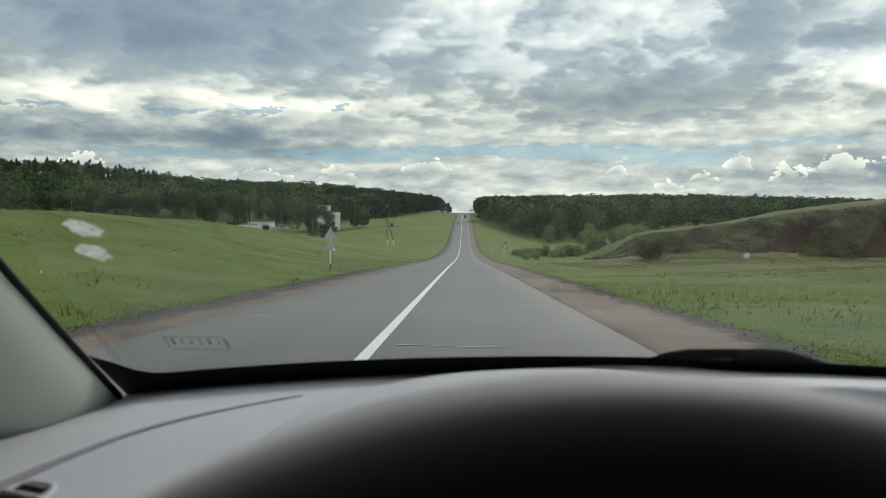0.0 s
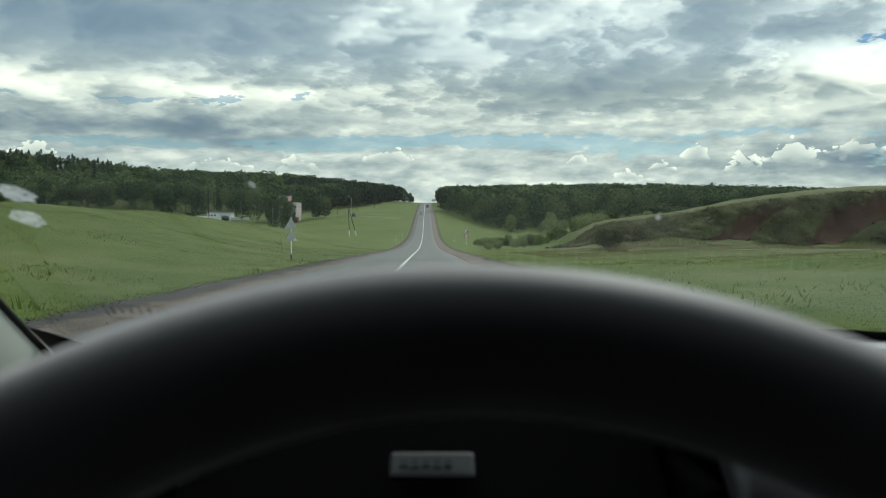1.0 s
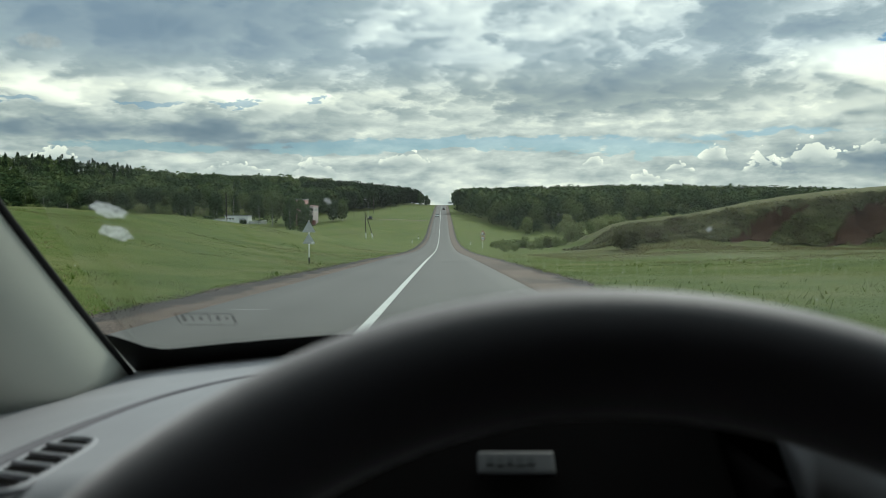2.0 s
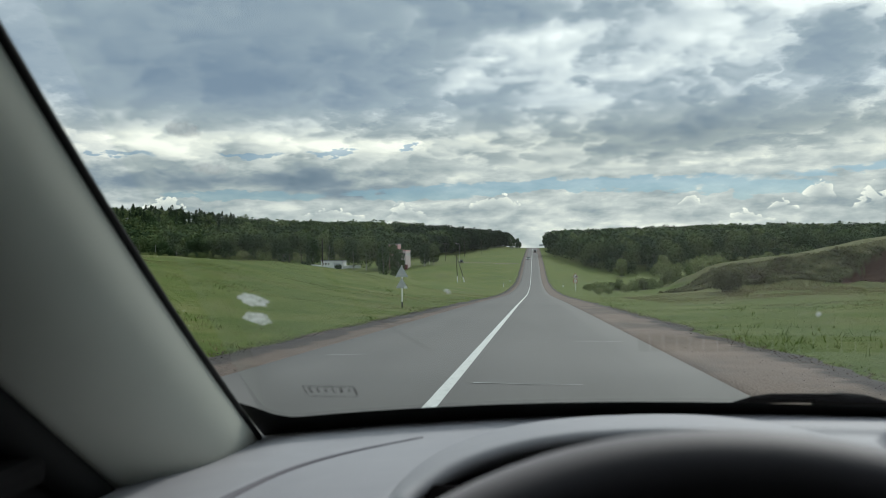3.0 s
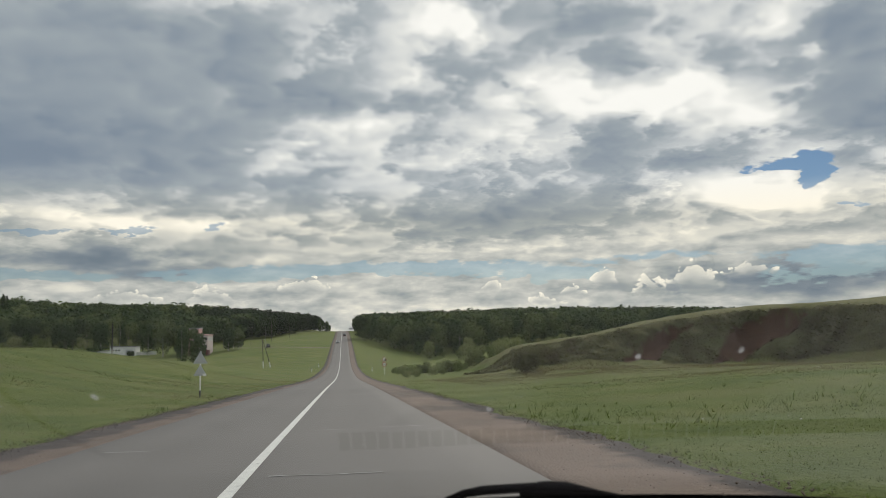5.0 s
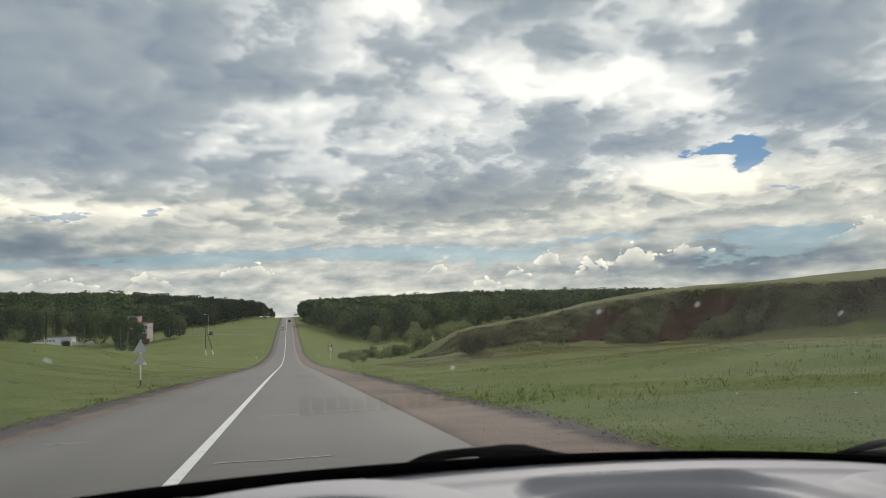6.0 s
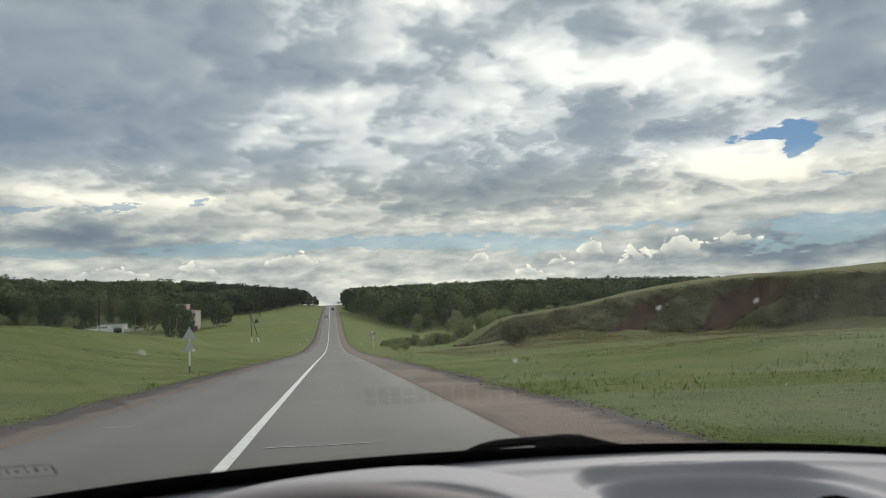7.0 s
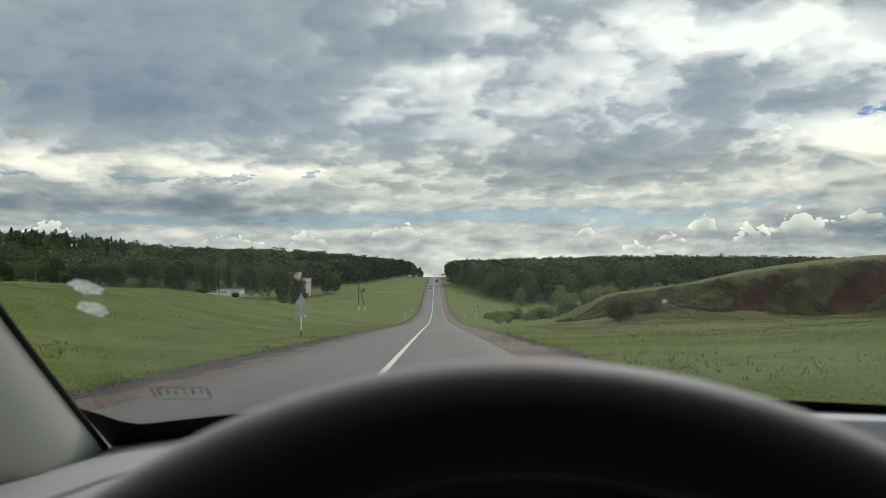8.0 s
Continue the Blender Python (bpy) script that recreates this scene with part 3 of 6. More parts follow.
def curve_at(y, xs, ys):
    """A smooth curve through knots."""
    xs, ys = np.asarray(xs, float), np.asarray(ys, float)
    m = _tangents(xs, ys)
    y = np.clip(np.asarray(y, float), xs[0], xs[-1])
    k = np.clip(np.searchsorted(xs, y, side="right") - 1, 0, len(xs) - 2)
    h = xs[k + 1] - xs[k]
    t = (y - xs[k]) / h
    return ((2 * t**3 - 3 * t**2 + 1) * ys[k] + (t**3 - 2 * t**2 + t) * h * m[k]
            + (-2 * t**3 + 3 * t**2) * ys[k + 1] + (t**3 - t**2) * h * m[k + 1])


def road_z(y):
    return curve_at(y, ROAD_Y, ROAD_Z)


def bank_foot(x):
    """How far ahead the foot of the hill lies, at x metres to the side."""
    return 79 - 3 * step(18, 30, x) + 3 * step(28, 44, x) - 1.25 * np.clip(x - 50, 0, 60)


TOP_X = [14, 19, 23, 31, 43, 55, 69, 90, 140, 260, 3500]
TOP_Z = [-4.4, -2.6, -1.2, 0.1, 2.1, 3.5, 3.9, 5.2, 7.5, 7.0, 6.0]


# bare scars on the hill: middle (to the side, up the face), half widths, lean, seed
SCARS = [(38.2, 7.4, 2.4, 3.7, 1.40, 3), (50.2, 7.3, 2.3, 4.6, 1.05, 8)]


def scar_field(x, d, cx, cd, wx, wd, lean, seed):
    """Below 1 inside a scar; also how far up it."""
    u = (x - cx - lean * (d - cd)) / wx
    v = (d - cd) / wd
    return (u**4 + v**4) ** 0.25 + 0.15 * lumps(x, d, 2.4, seed) + 0.07 * lumps(x, d, 0.9, seed + 2), v


def land(x, y):
    """Height of the ground."""
    x, y = np.broadcast_arrays(np.asarray(x, float), np.asarray(y, float))
    r = road_z(y)
    z = r.copy()
    # left: a broad grassy swell beside the road, sinking into the hollow
    swell = curve_at(y, [-400, -60, 0, 40, 63, 87, 107, 140, 179, 215, 243, 300, 400, 4500],
                     [2.5, 3.2, 3.3, 3.9, 4.3, 4.7, 4.7, 3.9, 2.1, 0.2, -0.9, 0.3, 0.8, 1.0])
    rise = step(5.8, 36, -x) * (1 - 0.45 * step(45, 130, -x))
    z = z + swell * rise
    # right: a low verge, the hollow further on, and the hill with its cut face
    z = z + 0.7 * step(5, 24, x) * (1 - step(120, 200, y)) - 2.2 * step(6, 26, x) * step(110, 190, y) * (1 - step(290, 380, y))
    top = curve_at(x, TOP_X, TOP_Z)
    d = y - bank_foot(x)
    wide = step(46, 76, x)
    up_ = step(0, 15, d) * step(14, 24, x) * (1 - step(15 + 45 * wide, 42 + 78 * wide, d))
    z = np.where(x > 14, z * (1 - up_) + np.maximum(top + 0.005 * wide * np.clip(d, 0, 80), z) * up_, z)
    # wooded hills further off
    away = step(14, 75, np.abs(x))
    z = z + away * 36 * np.exp(-((x + 440) / 200) ** 2 - ((y - 800) / 240) ** 2)
    z = z + away * 8 * np.exp(-((x + 150) / 100) ** 2 - ((y - 640) / 170) ** 2)
    z = z + away * 5 * np.exp(-((x - 190) / 150) ** 2 - ((y - 700) / 190) ** 2)
    z = z + 20 * step(700, 2200, np.hypot(x, y)) * step(40, 400, np.abs(x))
    soft = step(6, 20, np.abs(x + 0.5))
    z = z + soft * (0.16 * lumps(x, y, 7.0, 2) + 0.35 * lumps(x, y, 26.0, 5, 2))
    face = up_ * (1 - up_) * 4
    z = z + face * np.where(x > 14, 0.35 * lumps(x, y, 3.2, 9) + 0.5 * lumps(x, y * 0.3, 6.0, 4, 2), 0)
    for numbers in SCARS:
        m, v = scar_field(x, d, *numbers)
        z = z - np.where(x > 14, (0.8 + 1.15 * np.clip(v + 0.4, 0, 1.4)) * step(1.05, 0.86, m), 0)
    # the trench under the road and its verges
    return z - 0.22 * (1 - step(0, 0.8, np.maximum(VERGE_L - x, x - VERGE_R) + 0.35))


def grade(stops):
    out = []
    for (a, b, s) in stops:
        out += list(np.arange(a, b, s))
    return np.array(out)


def sheet(name, xs, ys, height, mat, parent=None, label="", keep=None):
    gx, gy = np.meshgrid(xs, ys)
    gz = height(gx, gy)
    verts = np.stack([gx, gy, gz], -1).reshape(-1, 3)
    nx = len(xs)
    i, j = np.meshgrid(np.arange(nx - 1), np.arange(len(ys) - 1))
    a = (j * nx + i).ravel()
    faces = np.stack([a, a + 1, a + nx + 1, a + nx], -1)
    if keep is not None:
        faces = faces[keep(verts[faces].mean(1))]
        used, inv = np.unique(faces, return_inverse=True)
        verts, faces = verts[used], inv.reshape(faces.shape)
    return arrays(name, verts, faces, mat, parent, label, smooth=True)


far_steps = [420 * 1.13**k for k in range(18)]
XS = np.array(sorted([-v for v in far_steps] + list(grade([(-400, -120, 8), (-120, -50, 2.5), (-50, -8, 0.9), (-8, 8, 0.45), (8, 16, 0.8), (16, 62, 0.27), (62, 90, 0.8), (90, 150, 2.0), (150, 420, 8)])) + far_steps))
YS = np.array(list(grade([(-400, -60, 12), (-60, 0, 2.5), (0, 60, 0.9), (60, 74, 0.5), (74, 98, 0.27), (98, 130, 0.9), (130, 260, 2), (260, 720, 5)])) + [720 * 1.115**k for k in range(18)])


def turf(x, y):
    """The ground without the bare scars, which have a sheet of their own."""
    z = land(x, y)
    for numbers in SCARS:
        z = z - np.where(np.asarray(x) > 14, 0.7 * step(1.0, 0.88, scar_field(x, y - bank_foot(x), *numbers)[0]), 0)
    return z


ground = tagged(sheet("ground", XS, YS, turf, MAT["grass"]), "rolling green meadow with short summer grass", "meadow", kind="structure")

RY = grade([(-120, 0, 4), (0, 120, 1.0), (120, 900, 4)])


def strip(name, x0, x1, lift, mat, ys, label, category, n=8, rough=0.0, edge=0.0, parent=None, seed=1):
    """A ribbon along the road that follows its fall, with frayed edges and a buried rim."""
    across = np.linspace(0, 1, n)
    across[1], across[-2] = (0.02, 0.98) if n > 3 else (0.5, 0.5)
    gy, k = np.meshgrid(ys, across, indexing="ij")
    fray = edge * lumps(gy * 1.0, gy * 0 + x0, 2.3, seed, 4)
    fray2 = edge * lumps(gy * 1.0, gy * 0 + x1, 1.9, seed + 4, 4)
    a = x0 + np.where(x0 < CENTRE - 3.5, fray, 0) if edge else x0
    b = x1 + np.where(x1 > CENTRE + 3.7, fray2, 0) if edge else x1
    gx = a + (b - a) * k
    gz = road_z(gy) + lift + rough * lumps(gx, gy, 0.8, 3) * np.sin(np.pi * k)
    gz = gz - 0.12 * ((k == 0) | (k == 1)) * (edge > 0)
    verts = np.stack([gx, gy, gz], -1).reshape(-1, 3)
    i, j = np.meshgrid(np.arange(n - 1), np.arange(len(ys) - 1))
    q = (j * n + i).ravel()
    ob = arrays(name, verts, np.stack([q, q + 1, q + n + 1, q + n], -1), mat, parent, smooth=True)
    return tagged(ob, label, category, kind="structure") if category else ob


def crown_z(x, y):
    return road_z(y) + 0.03 - 0.018 * np.abs(x - CENTRE)


FINE_Y = grade([(-30, 0, 2), (0, 60, 0.25), (60, 160, 1.0), (160, 900, 5)])
road = strip("road", LEFT, RIGHT, 0.03, MAT["asphalt"], FINE_Y, "grey patched two-lane asphalt country road", "road", n=15, rough=0.0, edge=0.06)
strip("verge_left", VERGE_L, LEFT + 0.10, -0.04, MAT["dark_gravel"], FINE_Y, "narrow brown gravel verge beside the asphalt", "verge", n=9, rough=0.03, edge=0.28, seed=11)
strip("verge_right", RIGHT - 0.10, VERGE_R, -0.04, MAT["gravel"], FINE_Y, "wide pinkish brown gravel verge beside the asphalt", "verge", n=13, rough=0.03, edge=0.30, seed=21)
strip("centre_line", CENTRE - 0.075, CENTRE + 0.075, 0.037, MAT["paint"], FINE_Y, "worn solid white painted centre line", "road marking", n=3)


def seam(y, x0, x1, width, wobble):
    """A pale sealed joint across a lane."""
    n = 24
    xs_ = np.linspace(x0, x1, n)
    mid_ = y + wobble * np.array([lumps(v, y, 0.9, 3) for v in xs_])
    w = width * (0.55 + 0.45 * np.abs(lumps(xs_, xs_ * 0 + y, 0.4, 7)))
    verts = np.concatenate([np.stack([xs_, mid_ - w / 2, road_z(mid_ - w / 2) + 0.0375], -1), np.stack([xs_, mid_ + w / 2, road_z(mid_ + w / 2) + 0.0375], -1)])
    k = np.arange(n - 1)
    return arrays("road_joint", verts, np.stack([k, k + 1, k + n + 1, k + n], -1), MAT["sealant"], road)


for y_, a_, b_ in ((16.2, -0.6, 0.2), (16.5, 0.75, 1.9), (25.5, -0.9, -0.2), (26.0, 0.7, 1.7), (9.3, -0.9, 0.5), (38, -0.7, 1.4), (52, -0.8, 0.9), (13.0, -3.9, -3.2)):
    seam(y_, a_, b_, 0.06, 0.05)

# ---------------------------------------------------------------- bare earth on the cut hillside


def scar(numbers):
    """A ragged hollow of bare soil in the hill's face."""
    cx, cd, wx, wd, lean, seed = numbers
    reach = wx + lean * wd + 3
    xs_ = np.arange(cx - reach, cx + reach, 0.25)
    foot = float(bank_foot(cx))
    ys_ = np.arange(foot + cd - wd - 9, foot + cd + wd + 7, 0.25)

    def keep(c):
        return scar_field(c[:, 0], c[:, 1] - bank_foot(c[:, 0]), *numbers)[0] < 1.07
    ob = sheet("earth_bank", xs_, ys_, lambda x, y: land(x, y) + 0.05 + 0.13 * step(-0.3, 0.6, scar_field(x, y - bank_foot(x), *numbers)[1]) + 0.08 * lumps(x, y, 1.1, seed), MAT["soil"], keep=keep)
    return tagged(ob, "bare reddish brown earth scar on the hillside", "earth bank", "scars on the hill", kind="structure")


for numbers_ in SCARS:
    scar(numbers_)


def cover():
    """Which parts of the ground carry weeds or dry grass."""
    co = np.empty(len(ground.data.vertices) * 3, dtype=np.float32)
    ground.data.vertices.foreach_get("co", co)
    x, y = co[0::3].astype(float), co[1::3].astype(float)
    d = y - bank_foot(x)
    n1, n2 = lumps(x, y, 5.0, 3), lumps(x, y, 1.6, 13)
    right = step(17, 20, x + n1)
    face = step(3.2, 6.2, d + 1.4 * n1 + 0.5 * n2) * step(12.4, 11.0, d + 0.5 * n2) * right
    dry = np.maximum(0.85 * step(10.5, 12.5, d + 0.5 * n2) * step(90, 45, d) * right,
                     0.80 * step(-46, -20, d + 6.0 * n1) * step(9, 3, d) * step(8, 18, x + 3 * n1) * step(-1.3, 0.5, lumps(x, y, 9.0, 5)))
    dry = np.maximum(dry, 0.35 * step(0.3, 1.0, lumps(x, y, 14.0, 25)) * (np.abs(x) > 8))
    for name, values in (("weeds", face), ("dry", dry)):
        ground.data.attributes.new(name, "FLOAT", "POINT").data.foreach_set("value", np.ascontiguousarray(values, dtype=np.float32))


cover()

# ---------------------------------------------------------------- plants
RNG = np.random.default_rng(7)


def cards(rng, centres, normals, sizes, stretch=1.0):
    """Small tilted leaf clumps: one quad each."""
    n = len(centres)
    normals = normals / np.linalg.norm(normals, axis=1, keepdims=True)
    spin = rng.normal(size=(n, 3))
    u = np.cross(normals, spin)
    u /= np.linalg.norm(u, axis=1, keepdims=True)
    v = np.cross(normals, u)
    s = sizes[:, None]
    k = rng.uniform(0.6, 1.0, (4, n, 1))
    q = np.stack([centres - u * s * k[0] - v * s * 0.4, centres + u * s * 0.5 - v * s * k[1] * stretch,
                  centres + u * s * k[2] + v * s * 0.45, centres - u * s * 0.45 + v * s * k[3] * stretch], 1)
    faces = np.arange(4 * n).reshape(n, 4)
    return q.reshape(-1, 3), faces, np.repeat(normals + rng.normal(0, 0.16, (n, 3)), 4, axis=0)


def crown_points(rng, n, lobes, fill=0.35):
    """Points and outward normals over a crown of several lobes (centre, radii)."""
    c, m = [], []
    weight = np.array([r[0] * r[2] for _, r in lobes])
    for (at, rad), share in zip(lobes, weight / weight.sum()):
        k = max(4, int(n * share))
        d = rng.normal(size=(k, 3))
        d /= np.linalg.norm(d, axis=1, keepdims=True)
        rr = 1 - fill * rng.random((k, 1)) ** 1.5
        c.append(np.array(at) + d * rr * np.array(rad))
        m.append(d / np.array(rad) + rng.normal(size=(k, 3)) * 0.35 / max(rad))
    return np.concatenate(c), np.concatenate(m)


def broad_lobes(rng, h, spread):
    """Lobes of a leafy crown, h metres high over all."""
    lobes = [((0, 0, h * 0.62), (spread * 0.78, spread * 0.78, h * 0.33)), ((0, 0, h * 0.26), (spread * 0.62, spread * 0.62, h * 0.20))]
    for k in range(9):
        a = rng.uniform(0, 6.28)
        z = rng.uniform(0.30, 0.88) * h
        off = spread * rng.uniform(0.40, 0.72) * (1.2 - z / h)
        r = spread * rng.uniform(0.26, 0.46)
        lobes.append(((off * math.cos(a), off * math.sin(a), z), (r, r, r * rng.uniform(0.7, 1.1))))
    return lobes


def dome_lobes(rng, h, spread):
    """Lobes of a round-headed forest tree, broad at the top."""
    lobes = [((0, 0, h * 0.66), (spread * 0.72, spread * 0.72, h * 0.28)), ((0, 0, h * 0.34), (spread * 0.66, spread * 0.66, h * 0.26))]
    for k in range(8):
        a = rng.uniform(0, 6.28)
        z = rng.uniform(0.42, 0.82) * h
        off = spread * rng.uniform(0.35, 0.62)
        r = spread * rng.uniform(0.34, 0.50)
        lobes.append(((off * math.cos(a), off * math.sin(a), z), (r, r, r * rng.uniform(0.8, 1.05))))
    return lobes


def leafy_template(rng, h, spread, n, size):
    c, m = crown_points(rng, n, dome_lobes(rng, h, spread), 0.3)
    return cards(rng, c, m, size * rng.uniform(0.6, 1.3, len(c)))


def pine_template(rng, h, n):
    z = h * (0.06 + 0.94 * rng.random(n) ** 0.8)
    r = (1.12 - z / h) * h * 0.22 * rng.uniform(0.35, 1.0, n) + 0.1
    a = rng.uniform(0, 6.28, n)
    c = np.stack([r * np.cos(a), r * np.sin(a), z], -1)
    m = np.stack([np.cos(a), np.sin(a), rng.uniform(0.2, 1.2, n)], -1)
    return cards(rng, c, m, rng.uniform(0.6, 1.2, n), 0.7)


LEAFY = [leafy_template(RNG, 13.5, 5.0 + 0.7 * (k % 3), 620, 0.46) for k in range(8)]
FAR_BELT = [leafy_template(RNG, 13.5, 6.0, 30, 2.2) for k in range(4)]
LEAFY_FAR = [leafy_template(RNG, 13.5, 5.6, 170, 0.90) for k in range(6)]
PINES = [pine_template(RNG, 15.0, 90) for k in range(4)]


def woods(name, xs_, ys_, templates, heights, mat, label):
    """Many far trees in one mesh."""
    vs, fs, base, own, ns = [], [], 0, [], []
    zs_ = land(xs_, ys_)
    for x, y, z in zip(xs_, ys_, zs_):
        tv, tf, tn = templates[RNG.integers(len(templates))]
        a = RNG.uniform(0, 6.28)
        s = RNG.uniform(*heights)
        w = s * RNG.uniform(0.85, 1.2)
        ca, sa = math.cos(a) * w, math.sin(a) * w
        v = np.stack([tv[:, 0] * ca - tv[:, 1] * sa + x, tv[:, 0] * sa + tv[:, 1] * ca + y, tv[:, 2] * s + z - 0.3], -1)
        vs.append(v)
        fs.append(tf + base)
        base += len(tv)
        own.append(np.full(len(tv), RNG.random()))
        ns.append(np.stack([tn[:, 0] * ca - tn[:, 1] * sa, tn[:, 0] * sa + tn[:, 1] * ca, tn[:, 2] * s], -1))
    ob = soft_normals(arrays(name, np.concatenate(vs), np.concatenate(fs), mat), np.concatenate(ns))
    return tagged(mark_plants(ob, np.concatenate(own)), label, "forest", kind="stuff")


def scatter(x0, x1, y0, y1, gap, inside):
    xs_, ys_ = np.meshgrid(np.arange(x0, x1, gap), np.arange(y0, y1, gap))
    xs_ = (xs_ + RNG.uniform(-0.75, 0.75, xs_.shape) * gap).ravel()
    ys_ = (ys_ + RNG.uniform(-0.75, 0.75, ys_.shape) * gap).ravel()
    ok = inside(xs_, ys_)
    return xs_[ok], ys_[ok]


def left_edge(y):
    return -62 + np.clip(y - 340, 0, 300) * 0.168


def left_front(x):
    return 352 + np.clip(-x - 60, 0, 400) * 0.22 + 10 * lumps(x, x * 0, 30, 3)


def right_front(x):
    return curve_at(x, [8, 14, 24, 41, 60, 80, 120, 200, 400, 900], [420, 375, 335, 303, 322, 335, 352, 420, 520, 640]) + 7 * lumps(x, x * 0, 22, 8)


front = scatter(-330, -20, 330, 470, 7.0, lambda x, y: (x < left_edge(y)) & (y > left_front(x)) & (y < left_front(x) + 55) & (x > -0.9 * y))
near_f = front[1] < left_front(front[0]) + 22
woods("forest", front[0][near_f], front[1][near_f], LEAFY, (0.66, 1.16), MAT["leaf"], "dense dark green birch and aspen forest")
woods("forest", front[0][~near_f], front[1][~near_f], LEAFY_FAR, (0.75, 1.16), MAT["leaf"], "dense dark green birch and aspen forest")
hill = scatter(-760, -20, 380, 900, 9.5, lambda x, y: (x < left_edge(y) - 3) & (y > left_front(x) + 55) & (x > -0.85 * y) & (y < 720 - 0.1 * x))
high = (hill[1] > 600) & (hill[0] < -0.42 * hill[1]) & (RNG.random(len(hill[0])) < 0.6)
dark = high
# leafy crowns in the darker greens of the needles
dark_round = ~dark & (hill[1] > 470) & (hill[0] > -100)
woods("dark_forest", hill[0][dark_round], hill[1][dark_round], LEAFY_FAR, (0.85, 1.15), MAT["needles"], "dark spruce and pine wood falling towards the road")
dark_or_round = dark | dark_round
woods("forest", hill[0][~dark_or_round], hill[1][~dark_or_round], LEAFY_FAR, (0.85, 1.2), MAT["leaf"], "mixed green forest covering the far hillside")
woods("dark_forest", hill[0][dark], hill[1][dark], PINES, (0.75, 1.15), MAT["needles"], "dark pine forest along the ridge")
near_r = scatter(8, 420, 290, 620, 7.2, lambda x, y: (y > right_front(x)) & (y < right_front(x) + 60) & (x > 8.5 + 2.5 * step(500, 380, y)))
near_g = near_r[1] < right_front(near_r[0]) + 20
woods("forest", near_r[0][near_g], near_r[1][near_g], LEAFY, (0.68, 1.2), MAT["leaf"], "dense dark green birch forest beside the road")
woods("forest", near_r[0][~near_g], near_r[1][~near_g], LEAFY_FAR, (0.78, 1.2), MAT["leaf"], "dense dark green birch forest beside the road")
deep = scatter(12, 900, 340, 820, 10.0, lambda x, y: (y > right_front(x) + 60) & (y < 690 + 0.12 * x) & (x > 12) & (x < 0.95 * y))
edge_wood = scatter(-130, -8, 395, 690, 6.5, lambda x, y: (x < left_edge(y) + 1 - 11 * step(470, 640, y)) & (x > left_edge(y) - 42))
# the same darker greens on leafy crowns along the wood's edge
woods("dark_forest", *edge_wood, LEAFY_FAR, (0.72, 1.05), MAT["needles"], "dark spruce and pine wood falling towards the road")
woods("forest", *deep, LEAFY_FAR, (0.85, 1.2), MAT["leaf"], "green forest rising over the far slope")
skirt = scatter(-330, 420, 290, 560, 5.0, lambda x, y: ((np.abs(y - left_front(x) + 2) < 5) & (x < left_edge(y))) | ((np.abs(y - right_front(x) + 2) < 5) & (x > 10)))
woods("thicket", *skirt, LEAFY_FAR, (0.3, 0.6), MAT["leaf"], "green undergrowth at the foot of the forest")
brush = scatter(-260, 200, 290, 440, 5.5, lambda x, y: ((np.abs(y - left_front(x) + 8) < 7) & (x < -95)) | ((np.abs(y - right_front(x) + 9) < 6) & (x > 46)))
woods("thicket", *brush, LEAFY, (0.22, 0.45), MAT["leaf_pale"], "pale green scrub along the forest edge")
far_a = scatter(-2600, 2600, 1000, 1900, 36, lambda x, y: (np.abs(x) > 0.25 * y) & (lumps(x, y, 240, 6) > -0.4))
woods("far_woods", *far_a, FAR_BELT, (1.2, 1.9), MAT["leaf"], "far dark belt of woods on the horizon")


def birch_stems(xs_, ys_):
    """Pale stems that show at the edge of the wood."""
    vs, fs, base = [], [], 0
    for x, y in zip(xs_, ys_):
        h, r = RNG.uniform(5, 9), RNG.uniform(0.10, 0.17)
        z = float(land(x, y)) - 0.3
        lean = RNG.normal(0, 0.5, 2)
        ring = np.array([[math.cos(a), math.sin(a), 0] for a in np.arange(5) * 1.2566])
        v = np.concatenate([ring * r + (x, y, z), ring * r * 0.5 + (x + lean[0], y + lean[1], z + h)])
        k = np.arange(5)
        vs.append(v)
        fs.append(np.stack([k, (k + 1) % 5, (k + 1) % 5 + 5, k + 5], -1) + base)
        base += 10
    return tagged(arrays("birch_stems", np.concatenate(vs), np.concatenate(fs), MAT["bark"]), "slender white birch stems at the forest edge", "tree trunks", kind="stuff")


edge_sel = RNG.random(len(front[0])) < 0.22
edge_sel &= front[1] < left_front(front[0]) + 9
birch_stems(front[0][edge_sel], front[1][edge_sel] - 4)
edge_sel = (RNG.random(len(near_r[0])) < 0.10) & (near_r[1] < right_front(near_r[0]) + 8)
birch_stems(near_r[0][edge_sel], near_r[1][edge_sel] - 4)


